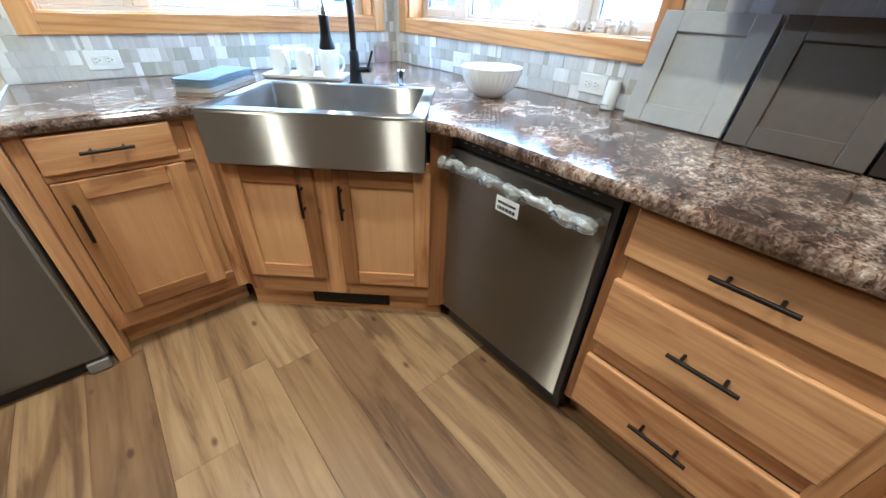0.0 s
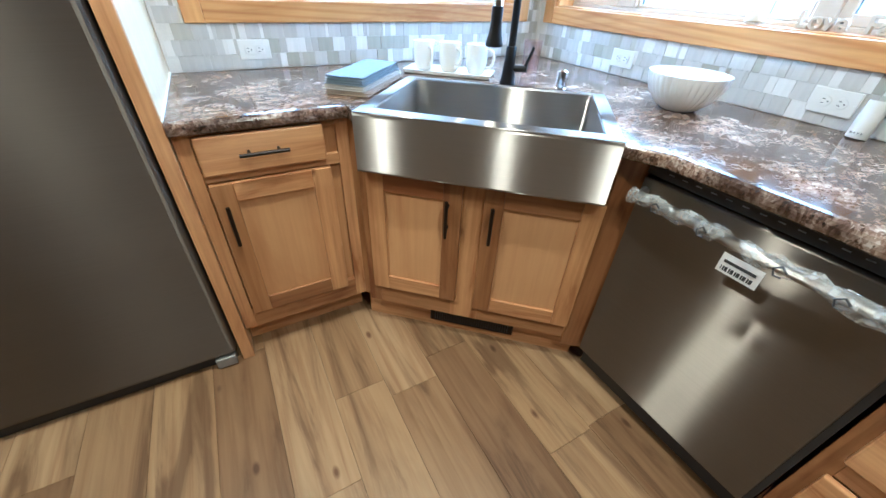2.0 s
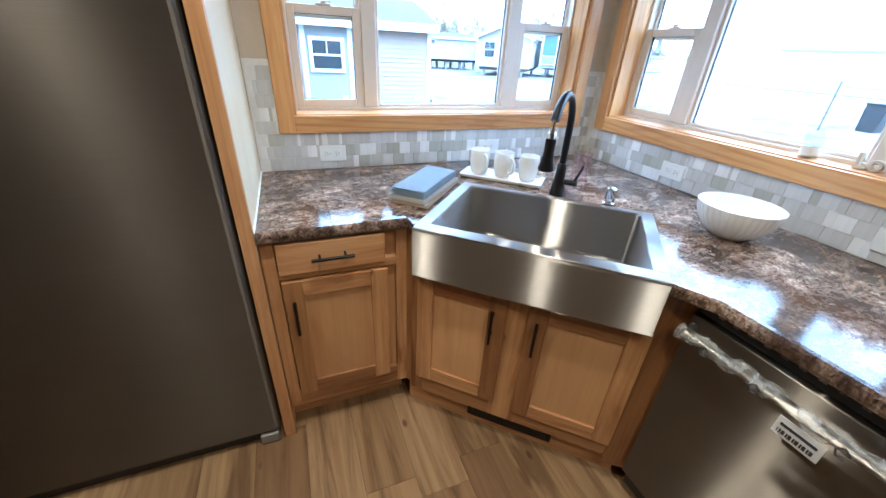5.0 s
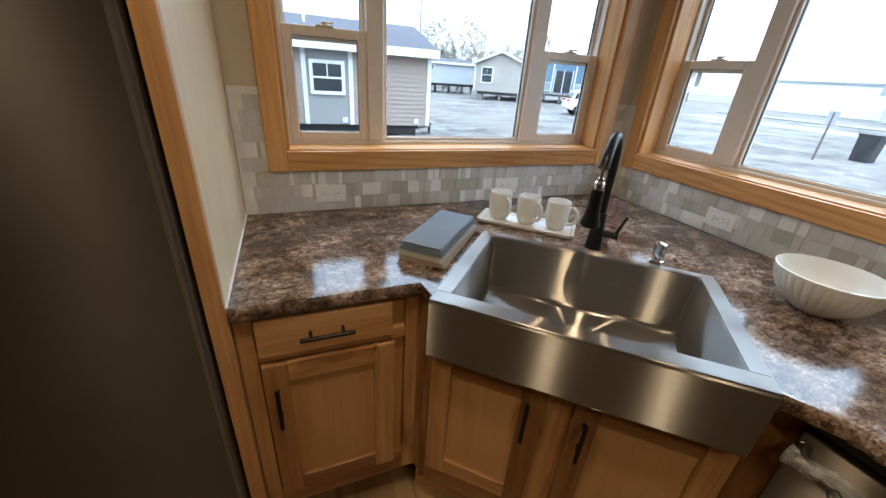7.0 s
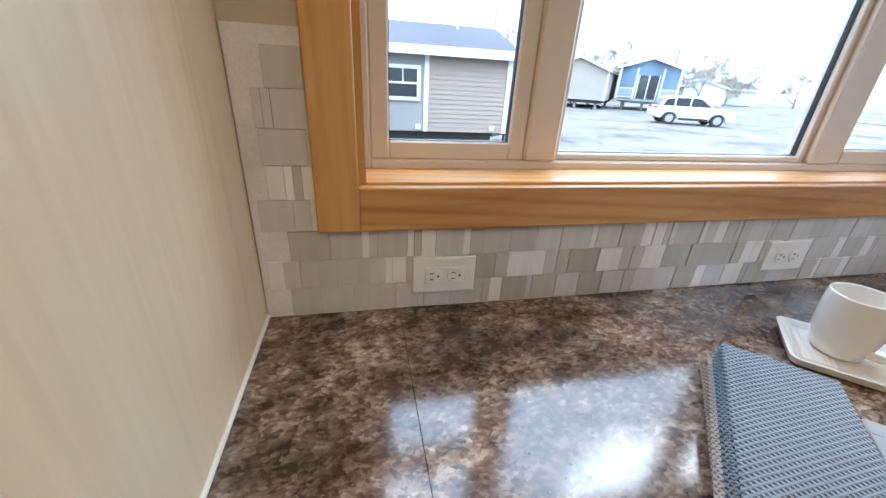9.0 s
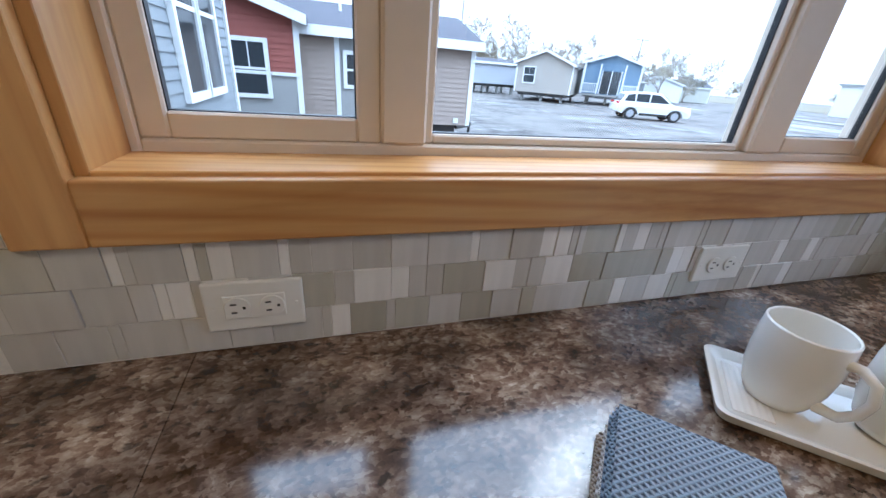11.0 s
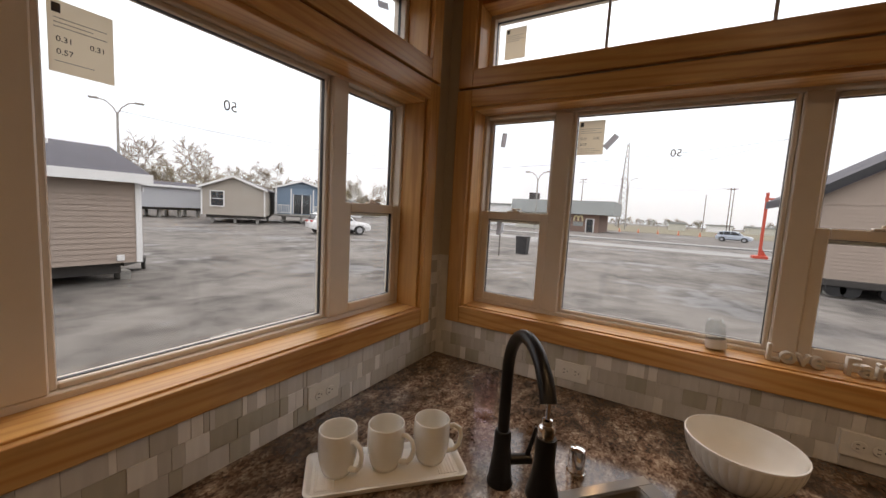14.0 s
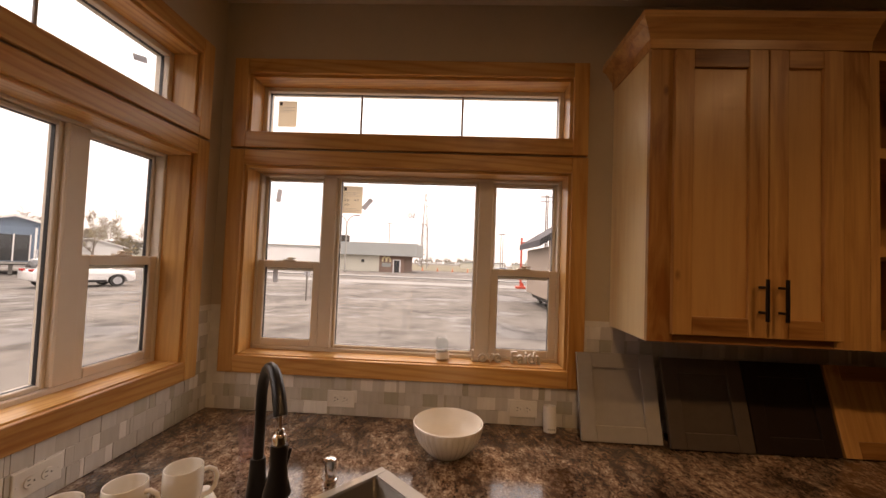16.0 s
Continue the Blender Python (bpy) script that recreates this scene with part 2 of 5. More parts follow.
def glass(name, tint=(0.95, 0.98, 0.97), rough=0.0, gloss=0.025):
    """Thin clear pane: mostly see-through, with a mirror gloss."""
    m, n, l, p = mat(name)
    out = n["Material Output"]
    n.remove(p)
    tr, gl, mx, fr = n.new("ShaderNodeBsdfTransparent"), n.new("ShaderNodeBsdfGlossy"), n.new("ShaderNodeMixShader"), n.new("ShaderNodeLayerWeight")
    tr.inputs["Color"].default_value = (*tint, 1)
    gl.inputs["Roughness"].default_value = rough
    fr.inputs["Blend"].default_value = 0.5
    pw, ad = n.new("ShaderNodeMath"), n.new("ShaderNodeMath")
    pw.operation, ad.operation = "POWER", "MULTIPLY_ADD"
    pw.inputs[1].default_value = 4.0
    ad.inputs[1].default_value, ad.inputs[2].default_value = 0.7, gloss
    l.new(fr.outputs["Facing"], pw.inputs[0])
    l.new(pw.outputs[0], ad.inputs[0])
    l.new(ad.outputs[0], mx.inputs["Fac"])
    l.new(tr.outputs["BSDF"], mx.inputs[1])
    l.new(gl.outputs["BSDF"], mx.inputs[2])
    l.new(mx.outputs["Shader"], out.inputs["Surface"])
    return m


def wrap_mat():
    """Cloudy clear plastic: part see-through, part milky, glossy."""
    m, n, l, p = mat("clear_plastic_wrap")
    tr, mx = n.new("ShaderNodeBsdfTransparent"), n.new("ShaderNodeMixShader")
    nz = tex(n, l, "ShaderNodeTexNoise", 60, detail=5)
    r = ramp(n, [(0.35, (0.08, 0.08, 0.08)), (0.7, (0.5, 0.5, 0.5))])
    l.new(nz.outputs["Fac"], r.inputs["Fac"])
    l.new(r.outputs["Color"], mx.inputs["Fac"])
    p.inputs["Base Color"].default_value = (0.72, 0.75, 0.76, 1)
    p.inputs["Roughness"].default_value = 0.12
    bump(n, l, p, nz.outputs["Fac"], 0.8, 0.004)
    l.new(tr.outputs["BSDF"], mx.inputs[1])
    l.new(p.outputs["BSDF"], mx.inputs[2])
    l.new(mx.outputs["Shader"], n["Material Output"].inputs["Surface"])
    return m


PANE = glass("window_glass")
TUMBLER = glass("pink_clear_glass", (0.965, 0.905, 0.915), 0.03, 0.12)
WRAP = wrap_mat()


def tile_mat(name, a, b, rough):
    m, n, l, p = mat(name)
    info = n.new("ShaderNodeObjectInfo")
    geo = n.new("ShaderNodeNewGeometry")
    add = n.new("ShaderNodeMath")
    add.operation = "ADD"
    l.new(info.outputs["Random"], add.inputs[0])
    l.new(geo.outputs["Random Per Island"], add.inputs[1])
    frac = n.new("ShaderNodeMath")
    frac.operation = "FRACT"
    l.new(add.outputs[0], frac.inputs[0])
    r = ramp(n, [(0.0, a), (1.0, b)])
    l.new(frac.outputs[0], r.inputs["Fac"])
    v = tex(n, l, "ShaderNodeTexNoise", 60, (1, 1, 0.15), 4)
    rv = ramp(n, [(0.3, (0.86, 0.86, 0.86)), (0.7, (1, 1, 1))])
    l.new(v.outputs["Fac"], rv.inputs["Fac"])
    l.new(mix(n, l, "MULTIPLY", 0.8, r.outputs["Color"], rv.outputs["Color"]), p.inputs["Base Color"])
    p.inputs["Roughness"].default_value = rough
    p.inputs["Coat Weight"].default_value = 0.5
    p.inputs["Coat Roughness"].default_value = 0.08
    return m


TILE_GREY = tile_mat("taupe_glass_tile", (0.55, 0.53, 0.49), (0.68, 0.665, 0.64), 0.2)
TILE_OLIVE = tile_mat("olive_glass_tile", (0.45, 0.43, 0.36), (0.54, 0.52, 0.45), 0.2)
TILE_WHITE = tile_mat("white_marble_tile", (0.80, 0.78, 0.74), (0.88, 0.87, 0.85), 0.25)


# ---- builders ----
def bx(lo, hi, bevel=0.0, seg=1, bm=None):
    """A box between two corners, with rounded edges; adds to bm if given."""
    own = bmesh.new()
    bmesh.ops.create_cube(own, size=1)
    for v in own.verts:
        v.co = Vector([lo[k] + (v.co[k] + 0.5) * (hi[k] - lo[k]) for k in range(3)])
    if bevel:
        bmesh.ops.bevel(own, geom=own.edges[:], offset=bevel, segments=seg, affect="EDGES", profile=0.5)
    return join(bm, own)


def join(bm, own):
    if bm is None:
        return own
    me = bpy.data.meshes.new("tmp")
    own.to_mesh(me)
    own.free()
    bm.from_mesh(me)
    bpy.data.meshes.remove(me)
    return bm


def lathe(profile, steps=32, bm=None, at=(0, 0, 0)):
    """A turned shape from (radius, height) pairs about the upright axis."""
    own = bmesh.new()
    rings = []
    for r, z in profile:
        if r < 1e-6:
            rings.append([own.verts.new((at[0], at[1], at[2] + z))])
        else:
            rings.append([own.verts.new((at[0] + r * math.cos(2 * math.pi * k / steps), at[1] + r * math.sin(2 * math.pi * k / steps), at[2] + z)) for k in range(steps)])
    for a, b in zip(rings, rings[1:]):
        for k in range(steps):
            j = (k + 1) % steps
            q = [a[k % len(a)], a[j % len(a)], b[j % len(b)], b[k % len(b)]]
            q = list(dict.fromkeys(q))
            if len(q) > 2:
                own.faces.new(q)
    bmesh.ops.recalc_face_normals(own, faces=own.faces[:])
    return join(bm, own)


def tube(points, radius, steps=12, bm=None, caps=True):
    """A round bar along points; radius may be one number or one for each point."""
    own = bmesh.new()
    pts = [Vector(q) for q in points]
    rad = radius if isinstance(radius, (list, tuple)) else [radius] * len(pts)
    rings, up = [], None
    for k, q in enumerate(pts):
        d = (pts[min(k + 1, len(pts) - 1)] - pts[max(k - 1, 0)]).normalized()
        if up is None:
            up = Vector((0, 0, 1)) if abs(d.z) < 0.9 else Vector((1, 0, 0))
        side = d.cross(up).normalized()
        up = side.cross(d).normalized()
        rings.append([own.verts.new(q + rad[k] * (side * math.cos(2 * math.pi * a / steps) + up * math.sin(2 * math.pi * a / steps))) for a in range(steps)])
    for a, b in zip(rings, rings[1:]):
        for k in range(steps):
            own.faces.new((a[k], a[(k + 1) % steps], b[(k + 1) % steps], b[k]))
    if caps:
        own.faces.new(rings[0][::-1])
        own.faces.new(rings[-1])
    bmesh.ops.recalc_face_normals(own, faces=own.faces[:])
    return join(bm, own)


def prism(points, lo, hi, axis=2, bevel=0.0):
    """A polygon of 2D points drawn out along an axis between lo and hi."""
    own = bmesh.new()

    def place(u, v, w):
        return {2: (u, v, w), 1: (u, w, v), 0: (w, u, v)}[axis]

    a = [own.verts.new(place(u, v, lo)) for u, v in points]
    b = [own.verts.new(place(u, v, hi)) for u, v in points]
    own.faces.new(a)
    own.faces.new(b[::-1])
    for k in range(len(points)):
        j = (k + 1) % len(points)
        own.faces.new((a[k], b[k], b[j], a[j]))
    bmesh.ops.recalc_face_normals(own, faces=own.faces[:])
    if bevel:
        bmesh.ops.bevel(own, geom=own.edges[:], offset=bevel, segments=2, affect="EDGES", profile=0.5)
    return own


def mesh_of(name, bm, material, smooth=False):
    me = bpy.data.meshes.new(name)
    bm.to_mesh(me)
    bm.free()
    me.materials.append(material)
    if smooth:
        me.polygons.foreach_set("use_smooth", [True] * len(me.polygons))
        me.set_sharp_from_angle(angle=radians(40))
    return me


def part(name, bm, material, parent=None, label="", smooth=False):
    """One mesh object under a thing or a part."""
    o = new(name, mesh_of(name, bm, material, smooth))
    if parent is not None:
        o.parent = parent
    if label:
        o["label"] = label
    return o


def thing(name, m, label, category, group="", kind=""):
    """An empty at the thing's base that carries its parts."""
    e = new(name)
    e.empty_display_size = 0.05
    e.matrix_world = m
    return tagged(e, label, category, group, kind)


def structure(name, bm, material, label="", category=""):
    return tagged(part(name, bm, material), label, category, "", "structure")


# ---- the room's shell ----
GROUND = -0.6
AX0, AX1 = -1.598, -0.158      # north window opening, along x
BY0, BY1 = -0.118, -1.553      # east window opening, along y
WZ0, WZ1, TZ0, TZ1 = 1.138, 1.986, 2.118, 2.397
THICK = 0.16
ROOM_W, ROOM_S = -7.6, -7.4


def wall_with_openings(name, a, b, holes, axis, lo, hi, label):
    """A wall from a to b along one axis with rectangular openings cut through."""
    bm = bmesh.new()
    edges = sorted({a, b, *[h for hole in holes for h in hole[:2]]})
    for u, v in zip(edges, edges[1:]):
        spans, z = [], GROUND + 0.25
        for z0, z1 in sorted((h[2], h[3]) for h in holes if h[0] <= u and v <= h[1]):
            spans.append((z, z0))
            z = z1
        spans.append((z, CEIL + 0.1))
        for z0, z1 in spans:
            if axis == 0:
                bx((u, lo, z0), (v, hi, z1), bm=bm)
            else:
                bx((lo, u, z0), (hi, v, z1), bm=bm)
    bmesh.ops.remove_doubles(bm, verts=bm.verts[:], dist=1e-5)
    return structure(name, bm, WALL, label, "wall")


wall_with_openings("wall_north", ROOM_W, THICK, [(AX0, AX1, WZ0, WZ1), (AX0, AX1, TZ0, TZ1)], 0, 0, THICK, "beige painted kitchen wall with two windows")
wall_with_openings("wall_east", ROOM_S, -0.0005, [(BY1, BY0, WZ0, WZ1), (BY1, BY0, TZ0, TZ1)], 1, 0, THICK, "beige painted kitchen wall with sink window")
structure("wall_west", bx((ROOM_W - 0.1, ROOM_S, -0.1), (ROOM_W, 0, CEIL + 0.1)), WALL, "plain beige painted wall", "wall")
structure("wall_south", bx((ROOM_W - 0.1, ROOM_S - 0.1, -0.1), (THICK, ROOM_S, CEIL + 0.1)), WALL, "plain beige painted wall", "wall")
structure("ceiling", bx((ROOM_W - 0.1, ROOM_S - 0.1, CEIL), (-0.001, -0.001, CEIL + 0.08)), CEILING, "textured off-white painted ceiling", "ceiling")
floor = structure("floor", bx((ROOM_W, ROOM_S, -0.15), (0, 0, -0.008)), GASKET, "wood-look plank floor in warm brown oak", "floor")


def can_light(x, y):
    t = thing("ceiling_light", pose(x, y, CEIL - 0.012), "round white recessed ceiling light, switched on", "ceiling light", "recessed ceiling lights")
    part("trim_ring", lathe([(0.085, 0.012), (0.085, 0.004), (0.078, 0), (0.062, 0.002), (0.058, 0.008), (0.058, 0.012)], 28), LAMP_TRIM, t, smooth=True)
    lens = part("diffuser", lathe([(0, 0.006), (0.057, 0.006), (0.057, 0.009), (0, 0.009)], 28), GLOW, t, "warm glowing lens")
    lens.visible_shadow = False
    d = bpy.data.lights.new("can_lamp", "SPOT")
    d.energy, d.color, d.spot_size, d.spot_blend, d.shadow_soft_size = CAN_WATTS * 4, (1.0, 0.69, 0.37), radians(130), 0.7, 0.055
    lamp = new("can_lamp", d)
    lamp.matrix_world = look((x, y, CEIL - 0.02), (x, y, 0))


glow_m, gn, gl_, gp = mat("warm_lamp_glow")
gp.inputs["Emission Color"].default_value = (1.0, 0.76, 0.46, 1)
gp.inputs["Emission Strength"].default_value = 30
GLOW = glow_m
for cx, cy in CAN_LIGHTS:
    can_light(cx, cy)


# ---- windows ----
def sash(u0, u1, z0, z1, y0, y1, w, parent, name="sash", sill=None):
    """A vinyl sash frame with its pane."""
    bm = bmesh.new()
    s = sill or w
    bx((u0, y0, z0), (u0 + w, y1, z1), 0.003, bm=bm)
    bx((u1 - w, y0, z0), (u1, y1, z1), 0.003, bm=bm)
    bx((u0 + w, y0, z0), (u1 - w, y1, z0 + s), 0.003, bm=bm)
    bx((u0 + w, y0, z1 - w), (u1 - w, y1, z1), 0.003, bm=bm)
    f = part(name, bm, VINYL, parent)
    ym = (y0 + y1) / 2
    g = part("pane", bx((u0 + w - 0.002, ym - 0.002, z0 + s - 0.002), (u1 - w + 0.002, ym + 0.002, z1 - w + 0.002)), PANE, f, "clear glass pane")
    g.visible_shadow = False
    seal = bmesh.new()
    for a, b in (((u0 + w - 0.001, z0 + s), (u0 + w + 0.0015, z1 - w)), ((u1 - w - 0.0015, z0 + s), (u1 - w + 0.001, z1 - w)), ((u0 + w, z0 + s - 0.001), (u1 - w, z0 + s + 0.0015)), ((u0 + w, z1 - w - 0.0015), (u1 - w, z1 - w + 0.001))):
        bx((a[0], ym - 0.006, a[1]), (b[0], ym + 0.006, b[1]), bm=seal)
    part("gasket", seal, GASKET, f)
    return f


def casing(w, h, parent, tw=0.062):
    """Pine casing with a bead, and the jamb boards that line the opening."""
    d = 0.098
    part("jamb", bx((0, 0, 0), (0.016, d, h), 0.001), PINE_V, parent)
    part("jamb", bx((w - 0.016, 0, 0), (w, d, h), 0.001), PINE_V, parent)
    part("sill", bx((0.016, -0.002, 0), (w - 0.016, d, 0.016), 0.0015), PINE_H, parent)
    part("head", bx((0.016, 0, h - 0.016), (w - 0.016, d, h), 0.001), PINE_H, parent)
    for name, lo, hi, m in (("casing", (-tw, -0.02, -tw), (0.004, 0, h + tw), PINE_V), ("casing", (w - 0.004, -0.02, -tw), (w + tw, 0, h + tw), PINE_V),
                            ("casing", (0.004, -0.019, -tw), (w - 0.004, 0, 0.011), PINE_H), ("casing", (0.004, -0.019, h - 0.004), (w - 0.004, 0, h + tw), PINE_H)):
        part(name, bx(lo, hi, 0.003, 2), m, parent)


def main_window(name, m, w, label):
    h = WZ1 - WZ0
    t = thing(name, m, label, "window", kind="structure")
    casing(w, h, t)
    y0, y1 = 0.098, 0.158
    i0, i1, b0, b1 = 0.001, w - 0.001, 0.001, h - 0.001
    f = bmesh.new()
    fr = 0.026
    bx((i0, y0, b0), (i0 + fr, y1, b1), 0.003, bm=f)
    bx((i1 - fr, y0, b0), (i1, y1, b1), 0.003, bm=f)
    bx((i0 + fr, y0, b0), (i1 - fr, y1, b0 + 0.03), 0.003, bm=f)
    bx((i0 + fr, y0, b1 - fr), (i1 - fr, y1, b1), 0.003, bm=f)
    m1, m2 = 0.247 * w, 0.752 * w
    for c in (m1, m2):
        bx((c - 0.033, y0 - 0.004, b0 + 0.03), (c + 0.033, y1, b1 - fr), 0.004, bm=f)
    part("window_frame", f, VINYL, t)
    sash(m1 + 0.033, m2 - 0.033, b0 + 0.03, b1 - fr, y0 + 0.012, y1 - 0.01, 0.014, t, "picture_sash")
    for u0, u1 in ((i0 + fr, m1 - 0.033), (m2 + 0.033, i1 - fr)):
        zm = b0 + 0.03 + 0.465 * (b1 - fr - b0 - 0.03)
        sash(u0, u1, zm - 0.02, b1 - fr, y0 + 0.034, y1 - 0.004, 0.016, t, "upper_sash")
        lower = sash(u0, u1, b0 + 0.03, zm + 0.026, y0 + 0.004, y0 + 0.032, 0.033, t, "lower_sash")
        lock = bmesh.new()
        um = (u0 + u1) / 2
        bx((um - 0.03, y0 - 0.002, zm + 0.026), (um + 0.03, y0 + 0.024, zm + 0.032), 0.002, bm=lock)
        lathe([(0, 0.014), (0.011, 0.012), (0.012, 0.0)], 14, lock, (um, y0 + 0.012, zm + 0.03))
        bx((um - 0.004, y0 - 0.004, zm + 0.036), (um + 0.032, y0 + 0.008, zm + 0.042), 0.002, bm=lock)
        part("sash_lock", lock, VINYL, lower)
    return t


def transom(name, m, w, label):
    h = TZ1 - TZ0
    t = thing(name, m, label, "window", kind="structure")
    casing(w, h, t, 0.06)
    y0, y1 = 0.098, 0.158
    s = sash(0.001, w - 0.001, 0.001, h - 0.001, y0, y1, 0.034, t, "transom_sash")
    for c in (w / 3, 2 * w / 3):
        part("grille_bar", bx((c - 0.005, y0 + 0.02, 0.034), (c + 0.005, y0 + 0.027, h - 0.034), 0.001), GREY_TAPE, t, "slim grey grille bar")
    for c in (0.33 * w, 0.55 * w):
        part("weep_cover", bx((c - 0.045, y0 - 0.003, h - 0.022), (c + 0.045, y0 + 0.004, h - 0.014), 0.001), PAPER, t)
    return t


NORTH = pose(AX0, 0, WZ0)
EAST = pose(0, BY0, WZ0, 0, 0, -90)
AW, BW = AX1 - AX0, BY0 - BY1
main_window("window_1", NORTH, AW, "three-part almond vinyl window in natural pine casing")
transom("window_2", pose(AX0, 0, TZ0), AW, "long transom window in natural pine casing")
main_window("window_3", EAST, BW, "three-part almond vinyl window above bowl, pine casing")
transom("window_4", pose(0, BY0, TZ0, 0, 0, -90), BW, "long transom window with grille bars, pine casing")


# ---- cabinets ----
def bar_handle(parent, c, length, upright=True, out=-0.032):
    """A round bar pull on two posts; c is the middle on the front plane."""
    bm = bmesh.new()
    x, y, z = c
    h, q = length / 2, length * 0.3
    if upright:
        tube([(x, y + out, z - h), (x, y + out, z + h)], 0.0058, 12, bm)
        for s in (-q, q):
            tube([(x, y, z + s), (x, y + out, z + s)], 0.0046, 10, bm)
    else:
        tube([(x - h, y + out, z), (x + h, y + out, z)], 0.0058, 12, bm)
        for s in (-q, q):
            tube([(x + s, y, z), (x + s, y + out, z)], 0.0046, 10, bm)
    return part("handle", bm, BRONZE, parent, "dark bronze bar handle", smooth=True)


def shaker(parent, x0, x1, z0, z1, y, v=None, h=None, p=None, sw=0.062, thick=0.019, name="door"):
    """A frame-and-panel door whose back lies on the plane y; it faces -y."""
    v, h, p = v or HICK_V, h or HICK_H, p or HICK_P
    d = part(name, bx((x0 + sw - 0.008, y - 0.008, z0 + sw - 0.008), (x1 - sw + 0.008, y - 0.002, z1 - sw + 0.008)), p, parent)
    for a, b in ((x0, x0 + sw), (x1 - sw, x1)):
        part("stile", bx((a, y - thick, z0), (b, y, z1), 0.0025, 2), v, d)
    for a, b in ((z0, z0 + sw), (z1 - sw, z1)):
        part("rail", bx((x0 + sw, y - thick + 0.0005, a), (x1 - sw, y, b), 0.0025, 2), h, d)
    return d


def slab_drawer(parent, x0, x1, z0, z1, y):
    return part("drawer_front", bx((x0, y - 0.019, z0), (x1, y, z1), 0.005, 2), HICK_H, parent)


TOE, BOX_TOP = 0.132, 0.876


def base_box(parent, w, depth, frame_bars, mullions=()):
    """Carcass, face frame and recessed toe board; the front face is y = 0."""
    part("body", bx((0.001, 0.02, TOE), (w - 0.001, depth, BOX_TOP)), HICK_V, parent)
    part("toe_board", bx((0.0, 0.085, 0.0), (w, 0.1, TOE)), HICK_H, parent, "hickory toe board")
    part("stile", bx((0, 0, TOE), (0.04, 0.02, BOX_TOP), 0.001), HICK_V, parent)
    part("stile", bx((w - 0.04, 0, TOE), (w, 0.02, BOX_TOP), 0.001), HICK_V, parent)
    for z0, z1 in frame_bars:
        part("rail", bx((0.04, 0.0005, z0), (w - 0.04, 0.02, z1), 0.001), HICK_H, parent)
    for a, b in mullions:
        part("stile", bx((a, 0.0002, TOE), (b, 0.02, BOX_TOP), 0.001), HICK_V, parent)


# drawer-over-door unit between the tall panel and the corner
AF = -0.630
left_unit = thing("base_cabinet", pose(-1.755, AF, 0), "natural hickory base cabinet, one drawer above one door", "cabinet", "hickory base cabinets")
base_box(left_unit, 0.475, 0.61, ((TOE, 0.22), (0.728, 0.762), (0.858, BOX_TOP)))
dr = slab_drawer(left_unit, 0.045, 0.393, 0.754, 0.868, 0)
bar_handle(dr, (0.215, -0.019, 0.815), 0.136, False)
dd = shaker(left_unit, 0.046, 0.4, 0.208, 0.727, 0)
bar_handle(dd, (0.077, -0.019, 0.599), 0.136)

# corner sink unit, set across the corner
SP, SQ = Vector((-1.295, -0.742, 0)), Vector((-0.744, -1.250, 0))
SANG = math.degrees(math.atan2(SQ.y - SP.y, SQ.x - SP.x))
SINK = Matrix.Translation(SP) @ pose(0, 0, 0, 0, 0, SANG)
corner = thing("sink_cabinet", SINK @ pose(-0.028, 0.062, 0), "natural hickory corner sink cabinet with two doors", "cabinet", "hickory base cabinets")
CW = 0.835
part("body", bx((0.06, 0.02, TOE), (CW - 0.06, 0.3, 0.70)), HICK_V, corner)
part("toe_board", bx((-0.03, 0.05, 0), (CW + 0.01, 0.065, TOE + 0.01)), HICK_H, corner, "hickory toe board")
part("stile", bx((0, 0, TOE), (0.05, 0.02, BOX_TOP), 0.001), HICK_V, corner)
part("stile", bx((CW - 0.05, 0, TOE), (CW, 0.02, BOX_TOP), 0.001), HICK_V, corner)
part("stile", bx((0.34, 0, TOE), (0.45, 0.02, 0.74), 0.001), HICK_V, corner)
part("rail", bx((0.05, 0.0005, TOE), (CW - 0.05, 0.02, 0.26), 0.001), HICK_H, corner)
part("rail", bx((0.05, 0.0005, 0.67), (CW - 0.05, 0.02, 0.755), 0.001), HICK_H, corner)
d1 = shaker(corner, 0.03, 0.36, 0.225, 0.72, 0)
bar_handle(d1, (0.316, -0.019, 0.603), 0.136)
d2 = shaker(corner, 0.432, 0.79, 0.205, 0.72, 0)
bar_handle(d2, (0.463, -0.019, 0.603), 0.136)

register = thing("floor_register", SINK @ pose(0.222, 0.1025, 0.035), "dark bronze slotted air register in the sink toe board", "air register")
part("frame", bx((0, 0, 0), (0.355, 0.009, 0.09), 0.003), BRONZE, register)
for k in range(32):
    part("slot_bar", bx((0.02 + k * 0.01, -0.004, 0.014), (0.024 + k * 0.01, 0.003, 0.076)), GASKET, register)

# dishwasher and drawer bank along the east wall: local x runs south
BF = -0.635
dish = thing("dishwasher", pose(BF, -1.268, 0, 0, 0, -90), "stainless dishwasher, handle still in plastic wrap", "dishwasher")
part("tub", bx((0.004, 0.02, 0.02), (0.6, 0.55, 0.868)), GASKET, dish)
part("door", bx((0.004, -0.022, 0.115), (0.592, 0.02, 0.826), 0.004, 2), DARK_STEEL, dish, "brushed stainless front")
part("control_strip", bx((0.0, -0.012, 0.832), (0.602, 0.02, 0.872), 0.003), GASKET, dish, "black control strip")
for k in range(14):
    part("button", bx((0.06 + k * 0.036, -0.0135, 0.851), (0.074 + k * 0.036, -0.0118, 0.8535)), GREY_TAPE, dish)
